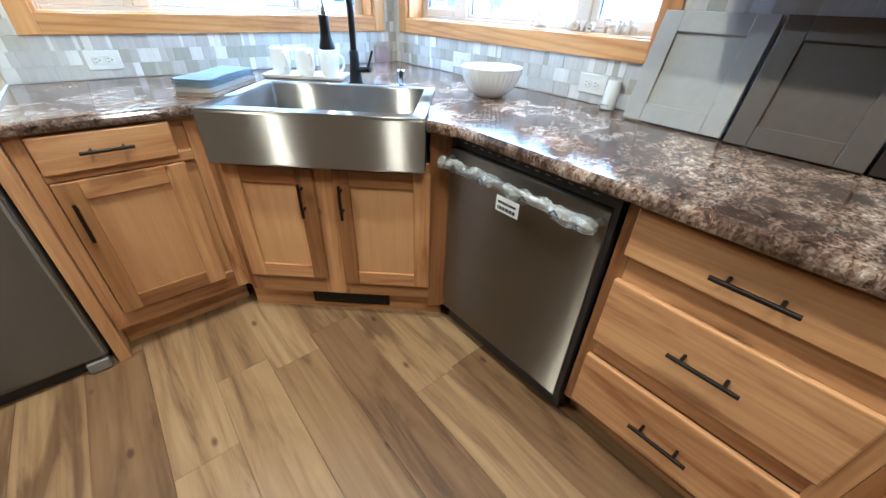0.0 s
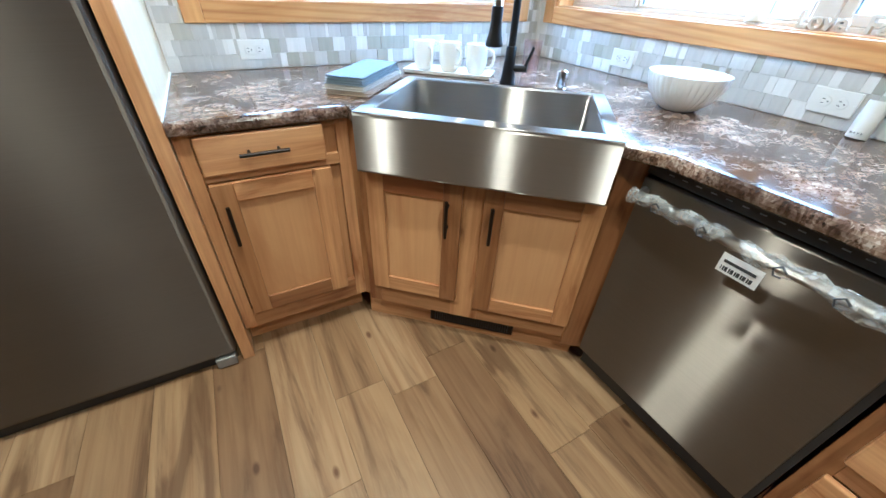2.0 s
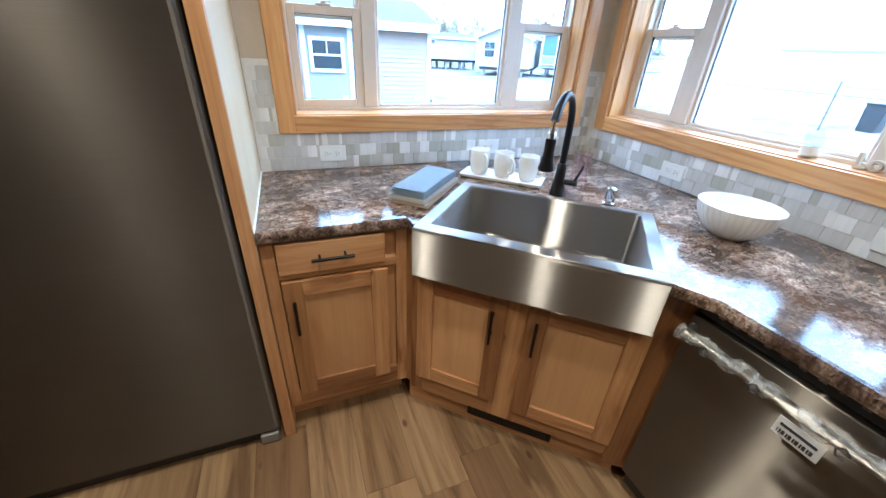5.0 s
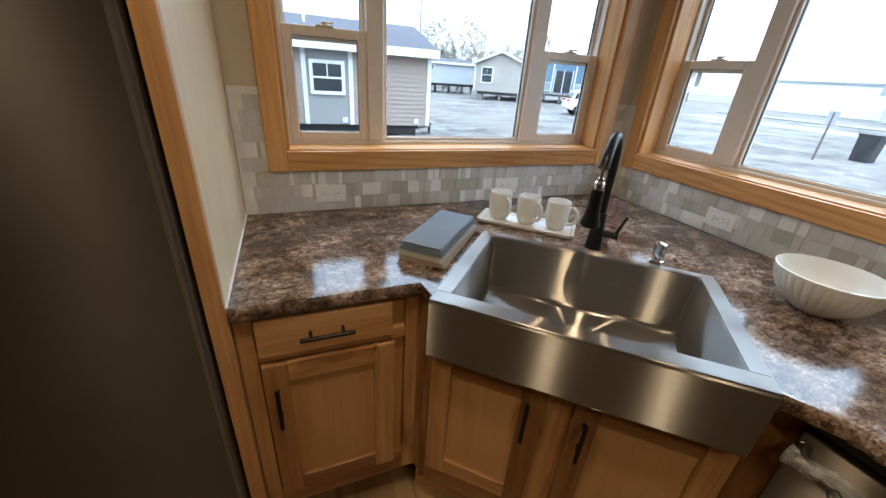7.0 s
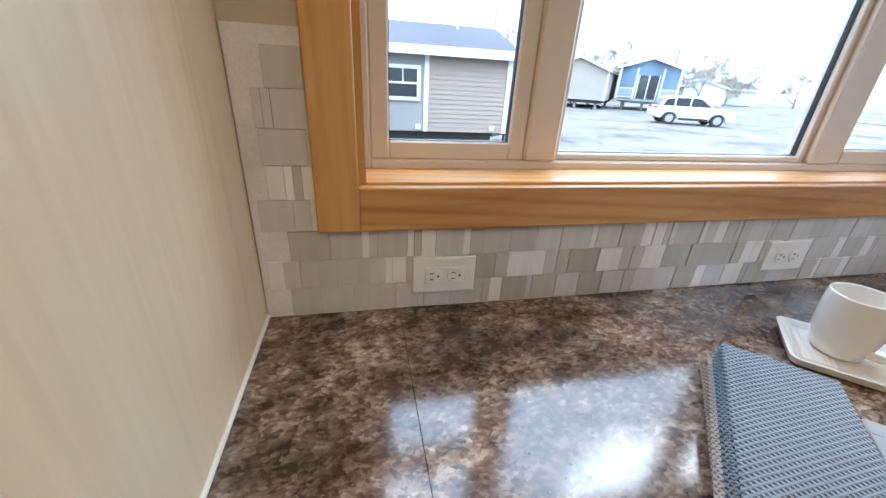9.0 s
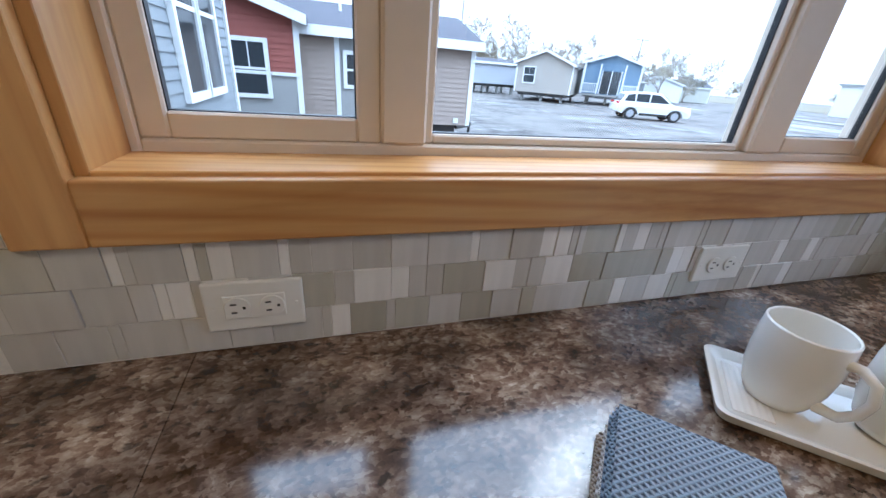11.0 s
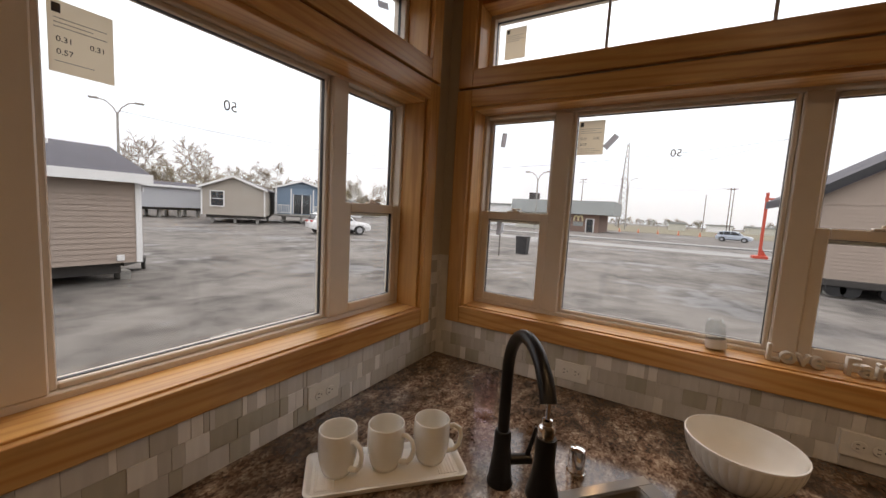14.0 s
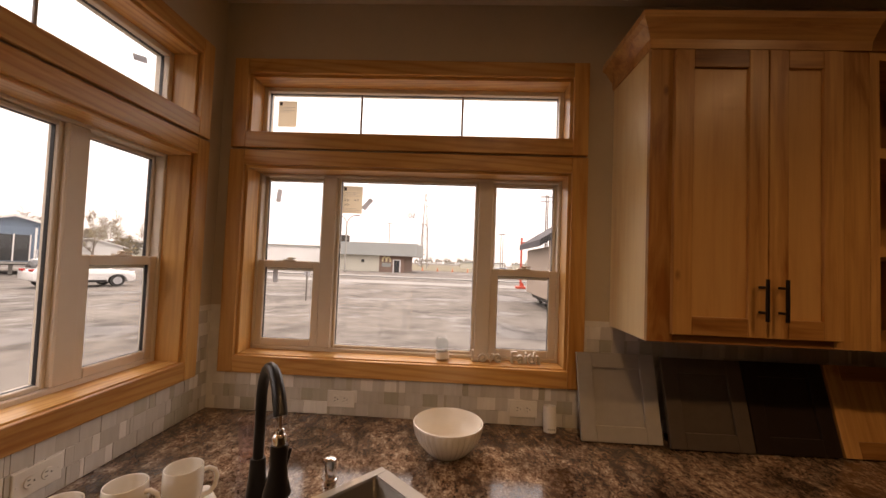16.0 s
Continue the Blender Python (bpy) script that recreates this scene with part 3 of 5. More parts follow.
part("side_seal", bx((0.592, -0.016, 0.1), (0.606, 0.02, 0.868)), GASKET, dish)
part("kick_plate", bx((0.0, 0.05, 0.0), (0.604, 0.06, 0.115)), GASKET, dish)
hb = bmesh.new()
tube([(0.02, -0.022, 0.79), (0.03, -0.06, 0.79), (0.3, -0.066, 0.79), (0.565, -0.06, 0.79), (0.575, -0.022, 0.79)], 0.013, 12, hb)
part("handle", hb, STEEL, dish, "steel bar handle", smooth=True)
wr = bmesh.new()
rnd = random.Random(4)
tube([(0.012 + 0.57 * k / 26, -0.062 + rnd.uniform(-0.006, 0.004), 0.79 + rnd.uniform(-0.008, 0.008)) for k in range(27)], [0.0175 + rnd.uniform(-0.003, 0.006) for _ in range(27)], 9, wr)
part("plastic_wrap", wr, WRAP, dish, "crumpled clear plastic wrap")
for k, u in enumerate((0.1, 0.22, 0.38, 0.48)):
    mk = tube([(u + 0.012 * math.cos(a), -0.094, 0.793 + 0.013 * math.sin(a)) for a in (0.3, 1.6, 2.9, 4.2, 5.4)], 0.0022, 6)
    part("wrap_mark", mk, INK, dish)
lab = part("energy_label", bx((0.275, -0.075, 0.72), (0.36, -0.074, 0.768)), PAPER_W, dish, "white barcode label hanging from handle")
lab.matrix_parent_inverse = Matrix()
for k in range(16):
    w = 0.0015 + 0.0015 * (k * 7 % 3)
    part("print_bar", bx((0.283 + k * 0.0043, -0.0762, 0.727), (0.283 + k * 0.0043 + w, -0.0752, 0.738)), INK, lab)
part("print_bar", bx((0.283, -0.0762, 0.747), (0.35, -0.0752, 0.754)), INK, lab)

bank = thing("base_cabinet", pose(BF, -1.884, 0, 0, 0, -90), "natural hickory base cabinet with three drawers", "cabinet", "hickory base cabinets")
base_box(bank, 0.575, 0.61, ((TOE, 0.17), (0.38, 0.44), (0.655, 0.73), (0.855, BOX_TOP)))
for z0, z1, hz in ((0.731, 0.859, 0.79), (0.44, 0.658, 0.56), (0.165, 0.378, 0.27)):
    dr = slab_drawer(bank, 0.03, 0.54, z0, z1, 0)
    bar_handle(dr, (0.285, -0.019, hz), 0.15, False)
bank2 = thing("base_cabinet", pose(BF, -2.46, 0, 0, 0, -90), "natural hickory base cabinet with one wide door", "cabinet", "hickory base cabinets")
base_box(bank2, 0.6, 0.61, ((TOE, 0.17), (0.845, BOX_TOP)))
shaker(bank2, 0.03, 0.57, 0.165, 0.842, 0)

# tall panel beside the refrigerator
tall = thing("refrigerator_surround", pose(-1.798, -0.652, 0), "tall hickory end panel beside the refrigerator", "panel")
part("panel", bx((0.003, 0.022, 0), (0.0395, 0.648, 2.2)), PANEL_V, tall)
part("front_stile", bx((0, 0, 0), (0.04, 0.022, 2.2), 0.002), HICK_V, tall)
tagged(part("caulk_bead", tube([(-1.757, -0.004, 0.917), (-1.757, -0.645, 0.917)], 0.0035, 8), WHITE), "white caulk line along counter and panel", "caulk", kind="structure")

# refrigerator
fr = thing("refrigerator", pose(-2.725, -0.66, 0), "dark slate-steel two-door refrigerator", "refrigerator")
part("body", bx((-0.5, 0.06, 0.03), (0.91, 0.63, 1.76), 0.006), GASKET, fr)
part("door", bx((0.036, 0, 0.055), (0.921, 0.06, 1.765), 0.022, 4), FRIDGE_STEEL, fr)
part("door", bx((-0.5, 0, 0.055), (0.03, 0.06, 1.765), 0.018, 4), FRIDGE_STEEL, fr)
for x in (-0.03, 0.09):
    hb = tube([(x, 0, 0.95), (x, -0.05, 0.97), (x, -0.055, 1.3), (x, -0.05, 1.58), (x, 0, 1.6)], 0.012, 12)
    part("handle", hb, FRIDGE_STEEL, fr, smooth=True)
part("kick_grille", bx((-0.48, 0.03, 0.0), (0.88, 0.06, 0.05), 0.003), GASKET, fr)
part("hinge_foot", bx((0.84, -0.004, 0.004), (0.908, 0.05, 0.05), 0.005, 2), plain("foot_grey", (0.3, 0.29, 0.28), 0.5, 0.3), fr, "grey hinge foot")

# worktop: two runs meeting across the corner sink, with a rounded front edge
CT = 0.914


def worktop():
    t = thing("worktop", pose(0, 0, 0), "brown stone-look laminate worktop with rounded edge", "worktop")
    d = (SQ - SP).normalized()
    n = Vector((-d.y, d.x, 0))

    def s2(u, v):
        q = SP + d * u + n * v
        return (q.x, q.y)

    bl, br, fl, frt = s2(0.0, 0.522), s2(0.744, 0.522), s2(0.0, 0.03), s2(0.744, 0.03)
    lo = CT - 0.036
    seam = -1.53
    prof = [(0.0, 0.0), (0.012, -0.001), (0.02, -0.006), (0.024, -0.014), (0.025, -0.024), (0.023, -0.033), (0.016, -0.038), (0.0, -0.038)]

    def nose(bm, a, b, nrm_a, nrm_b):
        va = [bm.verts.new((a[0] + nrm_a[0] * o, a[1] + nrm_a[1] * o, CT + z)) for o, z in prof]
        vb = [bm.verts.new((b[0] + nrm_b[0] * o, b[1] + nrm_b[1] * o, CT + z)) for o, z in prof]
        for k in range(len(prof) - 1):
            bm.faces.new((va[k], vb[k], vb[k + 1], va[k + 1]))
        bm.faces.new(va)
        bm.faces.new(vb[::-1])

    def run(name, polys, noses, label=""):
        bm = bmesh.new()
        for poly in polys:
            join(bm, prism(poly, lo, CT))
        for q in noses:
            nose(bm, *q)
        bmesh.ops.remove_doubles(bm, verts=bm.verts[:], dist=1e-5)
        bmesh.ops.recalc_face_normals(bm, faces=bm.faces[:])
        part(name, bm, LAMINATE, t, label)

    a0, a1 = seam - 0.0005, seam + 0.0005
    run("end_run", [[(-1.7565, -0.001), (-1.7565, -0.63), (a0, -0.63), (a0, -0.001)]], [((-1.7565, -0.63), (a0, -0.63), (0, -1), (0, -1))])
    run("corner_run", [[(a1, -0.001), (a1, -0.63), (-1.285, -0.63), (-1.285, -0.001)], [(-1.285, -0.001), (-1.285, -0.63), fl, bl], [(-1.285, -0.001), bl, br, (-0.001, -1.333), (-0.001, -0.001)], [br, frt, (-0.668, -1.333), (-0.001, -1.333)]],
        [((a1, -0.63), (-1.285, -0.63), (0, -1), (0.3, -1)), ((-1.285, -0.63), fl, (0.3, -1), (-0.3, -0.9)), (frt, (-0.668, -1.333), (-0.5, -0.3), (-1, 0))])
    run("long_run", [[(-0.668, -1.333), (-0.668, -3.07), (-0.001, -3.07), (-0.001, -1.333)]], [((-0.668, -1.333), (-0.668, -3.07), (-1, 0), (-1, 0))])


worktop()

# farmhouse sink
RIM = 0.924


def make_sink():
    t = thing("farmhouse_sink", SINK, "brushed stainless apron-front sink set across the corner", "sink")
    W, D = 0.744, 0.522
    x0, x1, y0, y1 = 0.042, W - 0.042, 0.052, D - 0.03
    bm = bmesh.new()
    z = RIM
    bx((0, 0, z - 0.006), (W, y0, z), 0.002, bm=bm)
    bx((0, y1, z - 0.006), (W, D, z), 0.002, bm=bm)
    bx((0, y0, z - 0.006), (x0, y1, z), 0.0, bm=bm)
    bx((x1, y0, z - 0.006), (W, y1, z), 0.0, bm=bm)
    part("rim", bm, STEEL, t, "bright brushed rim")
    ap = bmesh.new()
    prof = [(0.02, z - 0.002), (0.006, z - 0.001), (0.001, z - 0.005), (0.0, z - 0.012), (0.0, 0.745), (0.003, 0.739), (0.012, 0.736), (0.03, 0.736)]
    va = [ap.verts.new((0, y, zz)) for y, zz in prof]
    vb = [ap.verts.new((W, y, zz)) for y, zz in prof]
    for k in range(len(prof) - 1):
        ap.faces.new((va[k], va[k + 1], vb[k + 1], vb[k]))
    for u in (0, W):
        vs = [ap.verts.new((u, y, zz)) for y, zz in ((0.004, z - 0.004), (0.1, z - 0.004), (0.1, 0.736), (0.004, 0.736))]
        ap.faces.new(vs)
    part("apron", ap, STEEL, t, "curved stainless apron front")
    b = bmesh.new()
    zb = RIM - 0.215
    r = 0.012
    def ring(inset, zz, rad):
        pts = []
        for cx, cy, a0 in ((x1 - inset - rad, y1 - inset - rad, 0), (x0 + inset + rad, y1 - inset - rad, 90), (x0 + inset + rad, y0 + inset + rad, 180), (x1 - inset - rad, y0 + inset + rad, 270)):
            for k in range(5):
                a = radians(a0 + 22.5 * k)
                pts.append(b.verts.new((cx + rad * math.cos(a), cy + rad * math.sin(a), zz)))
        return pts
    rings = [ring(-0.001, RIM - 0.001, r), ring(0.002, RIM - 0.006, r), ring(0.004, zb + 0.014, r), ring(0.008, zb + 0.004, r), ring(0.018, zb, r), ring(0.16, zb - 0.001, r)]
    for a, c in zip(rings, rings[1:]):
        for k in range(20):
            b.faces.new((a[k], a[(k + 1) % 20], c[(k + 1) % 20], c[k]))
    b.faces.new(rings[-1])
    bmesh.ops.recalc_face_normals(b, faces=b.faces[:])
    part("basin", b, BASIN, t, "deep stainless basin")
    part("drain", lathe([(0.055, 0.0), (0.052, 0.004), (0.04, 0.002), (0.036, -0.004), (0.0, -0.006)], 28, None, (W / 2, 0.27, zb + 0.001)), CHROME, t, "chrome drain strainer", smooth=True)
    return t


make_sink()

# fillers that close the joints beside the sink unit
tagged(part("filler_strip", prism([(-1.281, AF + 0.002), (-1.262, AF - 0.026), (-1.25, AF + 0.05), (-1.281, AF + 0.05)], TOE, BOX_TOP - 0.002), HICK_V), "narrow hickory filler strip beside the sink cabinet", "filler strip")
tagged(part("filler_strip", prism([(-0.700, -1.220), (-0.634, -1.267), (-0.59, -1.267), (-0.65, -1.19)], 0.1, BOX_TOP - 0.002), HICK_V), "narrow hickory filler strip beside the dishwasher", "filler strip")


# ---- upper cabinets ----
def crown(parent, w, z, side=True):
    """Crown moulding along the front and round the exposed end."""
    prof = [(0.0, 0.0), (0.006, 0.0), (0.01, 0.03), (0.035, 0.07), (0.05, 0.082), (0.05, 0.105), (0.0, 0.105)]
    bm = bmesh.new()
    sx = -1 if side else 0
    rows = [[bm.verts.new((sx * o, 0.31, z + h)) for o, h in prof], [bm.verts.new((sx * o, -o - 0.001, z + h)) for o, h in prof], [bm.verts.new((w, -o - 0.001, z + h)) for o, h in prof]]
    for a, b in zip(rows, rows[1:]):
        for k in range(len(prof) - 1):
            bm.faces.new((a[k], b[k], b[k + 1], a[k + 1]))
    bmesh.ops.recalc_face_normals(bm, faces=bm.faces[:])
    part("crown", bm, HICK_H, parent, "stepped crown moulding")


UB = 1.344
upper = thing("wall_cabinet", pose(-0.31, -1.722, UB, 0, 0, -90), "natural hickory wall cabinet with two doors and crown", "cabinet", "hickory wall cabinets")
UW, UH = 0.72, 1.015
part("side_panel", bx((0, 0.018, 0), (0.018, 0.309, UH)), PANEL_V, upper)
part("body", bx((0.018, 0.02, 0.012), (UW, 0.309, UH)), HICK_V, upper)
part("stile", bx((0, 0, 0), (0.085, 0.018, UH), 0.001), HICK_V, upper)
part("stile", bx((UW - 0.115, 0, 0), (UW, 0.018, UH), 0.001), HICK_V, upper)
part("rail", bx((0.085, 0.0005, 0), (UW - 0.115, 0.018, 0.04), 0.001), HICK_H, upper)
part("rail", bx((0.085, 0.0005, UH - 0.05), (UW - 0.115, 0.018, UH), 0.001), HICK_H, upper)
ud = shaker(upper, 0.074, 0.378, 0.029, 0.995, 0)
bar_handle(ud, (0.352, -0.019, 0.155), 0.136)
ud = shaker(upper, 0.382, 0.618, 0.029, 0.995, 0)
bar_handle(ud, (0.414, -0.019, 0.155), 0.136)
crown(upper, UW, UH - 0.012)
cubby = thing("open_shelf_unit", pose(-0.31, -2.443, UB, 0, 0, -90), "natural hickory wall unit with three open cubbies", "shelf unit", "hickory wall cabinets")
part("stile", bx((0, 0, 0), (0.03, 0.309, UH)), HICK_V, cubby)
part("stile", bx((0.4, 0, 0), (0.43, 0.309, UH)), HICK_V, cubby)
part("back_board", bx((0.03, 0.3, 0), (0.4, 0.308, UH)), HICK_V, cubby)
for z in (0, 0.31, 0.64, 0.975):
    part("shelf", bx((0.03, 0.001, z), (0.4, 0.3, z + 0.035), 0.001), HICK_H, cubby)
crown(cubby, 0.43, UH - 0.012, False)


# ---- sample doors leaning under the wall cabinet ----
def stain(name, pale, deep, axis):
    return wood(name, axis, pale, deep, rough=0.35, streak=0.3, vary=0.06)


def sample(y, xb, label, v, h, height=0.33):
    t = thing("sample_door", pose(xb, y, CT + 0.0015, -16, 0, -90), label, "sample door", "sample cabinet doors")
    shaker(t, 0, 0.305, 0, height, 0, v, h, v, 0.058, 0.019, "panel")


GREY_P = plain("grey_door_paint", (0.36, 0.345, 0.32), 0.4, vary=0.06, scale=40)
TAUPE_P = plain("taupe_door_stain", (0.085, 0.067, 0.053), 0.38, vary=0.12, scale=40)
ESPRESSO = plain("espresso_door_stain", (0.022, 0.014, 0.011), 0.32, vary=0.15, scale=40)
sample(-1.578, -0.112, "light grey painted shaker sample door leaning on backsplash", GREY_P, GREY_P)
sample(-1.900, -0.135, "dark taupe stained shaker sample door leaning on backsplash", TAUPE_P, TAUPE_P)
sample(-2.213, -0.13, "espresso stained shaker sample door leaning on backsplash", ESPRESSO, ESPRESSO)
sample(-2.528, -0.13, "natural hickory shaker sample door leaning on backsplash", HICK_V, HICK_H)


# ---- outlets ----
def outlet(m, gfci=False):
    t = thing("wall_outlet", m, "white double electrical outlet set sideways in backsplash", "outlet", "backsplash outlets")
    part("cover_plate", bx((0, -0.0065, 0), (0.116, 0, 0.07), 0.0025, 2), WHITE, t)
    if gfci:
        part("insert", bx((0.022, -0.0085, 0.018), (0.094, -0.006, 0.052), 0.001), WHITE, t)
    for c in (0.038, 0.078):
        face = part("socket", lathe([(0, 0.002), (0.0145, 0.002), (0.0155, 0)], 20), WHITE, t)
        face.matrix_local = pose(c, -0.0082, 0.035, 90)
        for dx, dz, w in ((-0.004, 0.006, 0.007), (-0.004, -0.006, 0.0065)):
            part("slot", bx((c + dx - w / 2, -0.0108, 0.035 + dz - 0.001), (c + dx + w / 2, -0.0098, 0.035 + dz + 0.001)), SLOT, t)
        part("slot", bx((c + 0.006, -0.0108, 0.033), (c + 0.0095, -0.0098, 0.037), 0.0004), SLOT, t)
    for c in (0.009, 0.107):
        part("screw", bx((c - 0.0022, -0.0075, 0.0328), (c + 0.0022, -0.006, 0.0372), 0.0008), WHITE, t)


TILE_T = 0.0075
for u, g in ((-1.507, True), (-0.714, False)):
    outlet(pose(u, -TILE_T - 0.0005, 0.95), g)
for v, g in ((-0.545, True), (-1.314, False)):
    outlet(pose(-TILE_T - 0.0005, v, 0.95, 0, 0, -90), g)

# ---- faucet and air gap, behind the sink ----
FB = pose(-0.612, -0.570, CT, 0, 0, SANG - 10)
faucet = thing("kitchen_faucet", FB, "matte black gooseneck faucet with spray head hanging out", "faucet")
part("base", lathe([(0.0, 0), (0.03, 0), (0.031, 0.006), (0.028, 0.012), (0.0245, 0.05), (0.0205, 0.09), (0.0195, 0.128), (0.017, 0.132), (0.0, 0.133)], 28), BLACK, faucet, smooth=True)
REACH, RISE = 0.12, 0.274
arc = [(0, 0, 0.12), (0, 0, 0.2), (0, 0, 0.262)]
arc += [(0, -REACH + REACH * math.cos(a), RISE + REACH * math.sin(a)) for a in [radians(157) * k / 16 for k in range(1, 17)]]
part("spout", tube(arc, [0.0135] * 10 + [0.0138] * 6 + [0.0148] * (len(arc) - 16), 18), BLACK, faucet, smooth=True)
part("hose_end", lathe([(0, 0.338), (0.0045, 0.338), (0.0045, 0.296), (0.009, 0.294), (0.0095, 0.286), (0.0125, 0.283), (0.0145, 0.28), (0.0145, 0.256), (0, 0.256)], 20, None, (0, -0.232, 0)), CHROME, faucet, "chrome hose end", smooth=True)
part("spray_head", lathe([(0, 0.264), (0.0165, 0.264), (0.018, 0.256), (0.0175, 0.221), (0.021, 0.191), (0.0275, 0.166), (0.0285, 0.159), (0.026, 0.155), (0, 0.157)], 24, None, (0, -0.234, 0)), BLACK, faucet, "black flared spray head", smooth=True)
lv = tube([(0.014, 0, 0.058), (0.072, -0.004, 0.062)], 0.0125, 16)
part("valve", lv, BLACK, faucet, smooth=True)
part("lever", tube([(0.06, -0.004, 0.066), (0.072, 0.0, 0.1), (0.083, 0.004, 0.135)], [0.0062, 0.0052, 0.0048], 10), BLACK, faucet, smooth=True)
gap = tagged(part("sink_air_gap", lathe([(0, 0), (0.024, 0), (0.024, 0.007), (0.0205, 0.009), (0.02, 0.056), (0.0185, 0.064), (0.012, 0.068), (0, 0.069)], 28), CHROME, smooth=True), "short chrome dishwasher air gap behind the sink", "air gap")
gap.matrix_world = pose(-0.470, -0.717, CT)

# ---- things on the worktop ----
TRAY = pose(-0.735, -0.324, CT, 0, 0, -43.5)
EMBOSS, en, el, ep = mat("embossed_white_ceramic")
ep.inputs["Base Color"].default_value = (0.78, 0.75, 0.70, 1)
ep.inputs["Roughness"].default_value = 0.25
ew = tex(en, el, "ShaderNodeTexWave", 40, (1, 1, 1))
en2 = tex(en, el, "ShaderNodeTexNoise", 12)
er = ramp(en, [(0.3, (0.74, 0.70, 0.64)), (0.7, (0.82, 0.80, 0.76))])
el.new(en2.outputs["Fac"], er.inputs["Fac"])
el.new(er.outputs["Color"], ep.inputs["Base Color"])
bump(en, el, ep, ew.outputs["Fac"], 0.5, 0.0015)


def tray():
    t = thing("serving_tray", TRAY, "white rectangular ceramic tray with embossed ends", "tray")
    L, D, h = 0.375, 0.15, 0.016
    bm = bmesh.new()
    loops = [(0.012, 0.0, 0.012), (0.004, 0.004, 0.014), (0.0, h, 0.016), (0.004, h + 0.001, 0.016), (0.008, h - 0.001, 0.015), (0.016, 0.0075, 0.012)]
    rings = []
    for inset, z, r in loops:
        ring = []
        a, b = L / 2 - inset - r, D / 2 - inset - r
        for cx, cy, a0 in ((a, b, 0), (-a, b, 90), (-a, -b, 180), (a, -b, 270)):
            for k in range(5):
                q = radians(a0 + 22.5 * k)
                ring.append(bm.verts.new((cx + r * math.cos(q), cy + r * math.sin(q), z)))
        rings.append(ring)
    for a, b in zip(rings, rings[1:]):
        for k in range(20):
            bm.faces.new((a[k], a[(k + 1) % 20], b[(k + 1) % 20], b[k]))
    bm.faces.new(rings[0][::-1])
    bm.faces.new(rings[-1])
    bmesh.ops.recalc_face_normals(bm, faces=bm.faces[:])
    part("dish", bm, CERAMIC, t, smooth=True)
    for s in (-1, 1):
        part("embossed_end", bx((s * 0.143 - 0.022, -0.05, 0.0072), (s * 0.143 + 0.022, 0.05, 0.0092), 0.0008), EMBOSS, t)


tray()


def mug(m):
    t = thing("mug", m, "white embossed ceramic mug on a tray", "mug", "mugs on the tray")
    part("cup", lathe([(1.06 * r, 1.08 * z) for r, z in [(0, 0.001), (0.026, 0.001), (0.030, 0.003), (0.035, 0.014), (0.0405, 0.035), (0.0425, 0.06), (0.0425, 0.085), (0.0415, 0.101), (0.040, 0.1025), (0.0385, 0.101), (0.0395, 0.085), (0.0395, 0.06), (0.0375, 0.036), (0.031, 0.014), (0, 0.008)]], 36), CERAMIC, t, smooth=True)
    loop = [(0.039, 0, 0.083), (0.052, 0, 0.086), (0.066, 0, 0.078), (0.071, 0, 0.060), (0.067, 0, 0.040), (0.056, 0, 0.026), (0.037, 0, 0.022)]
    loop = [(x * 1.06, y, z * 1.08) for x, y, z in loop]
    part("handle", tube(loop, [0.0065, 0.0058, 0.0055, 0.0056, 0.0058, 0.006, 0.007], 10), CERAMIC, t, smooth=True)
    bm = bmesh.new()
    for col in range(3):
        for k in range(9):
            a = radians(150 + col * 11)
            z = 0.035 + k * 0.005
            r = 0.0443
            bmesh.ops.create_icosphere(bm, subdivisions=1, radius=0.0017, matrix=Matrix.Translation((r * math.cos(a), r * math.sin(a), z)))
    part("embossing", bm, CERAMIC, t, smooth=True)


for k, (s, turn) in enumerate(((-0.115, -88), (-0.002, -80), (0.112, -52))):
    mug(TRAY @ pose(s, 0.006, 0.0085) @ pose(0, 0, 0, 0, 0, turn + 42))


def towel_mat(name, a, b):
    m, n, l, p = mat(name)
    w1 = tex(n, l, "ShaderNodeTexWave", 72, (1, 1, 0.3))
    w1.bands_direction = "DIAGONAL"
    w2 = tex(n, l, "ShaderNodeTexWave", 72, (1, -1, 0.3))
    w2.bands_direction = "DIAGONAL"
    f = mix(n, l, "LIGHTEN", 1.0, w1.outputs["Fac"], w2.outputs["Fac"])
    nz = tex(n, l, "ShaderNodeTexNoise", 18, detail=6)
    f2 = mix(n, l, "MIX", 0.25, f, nz.outputs["Fac"])
    r = ramp(n, [(0.3, a), (0.85, b)])
    l.new(f2, r.inputs["Fac"])
    l.new(r.outputs["Color"], p.inputs["Base Color"])
    p.inputs["Roughness"].default_value = 0.95
    p.inputs["Sheen Weight"].default_value = 0.35
    bump(n, l, p, f2, 1.0, 0.004)
    return m


TW_BLUE = towel_mat("slate_waffle_cloth", (0.065, 0.098, 0.145), (0.26, 0.345, 0.44))
TW_TAN = towel_mat("tan_cloth", (0.25, 0.17, 0.10), (0.50, 0.38, 0.26))
TW_CREAM = towel_mat("cream_cloth", (0.48, 0.42, 0.35), (0.72, 0.67, 0.60))


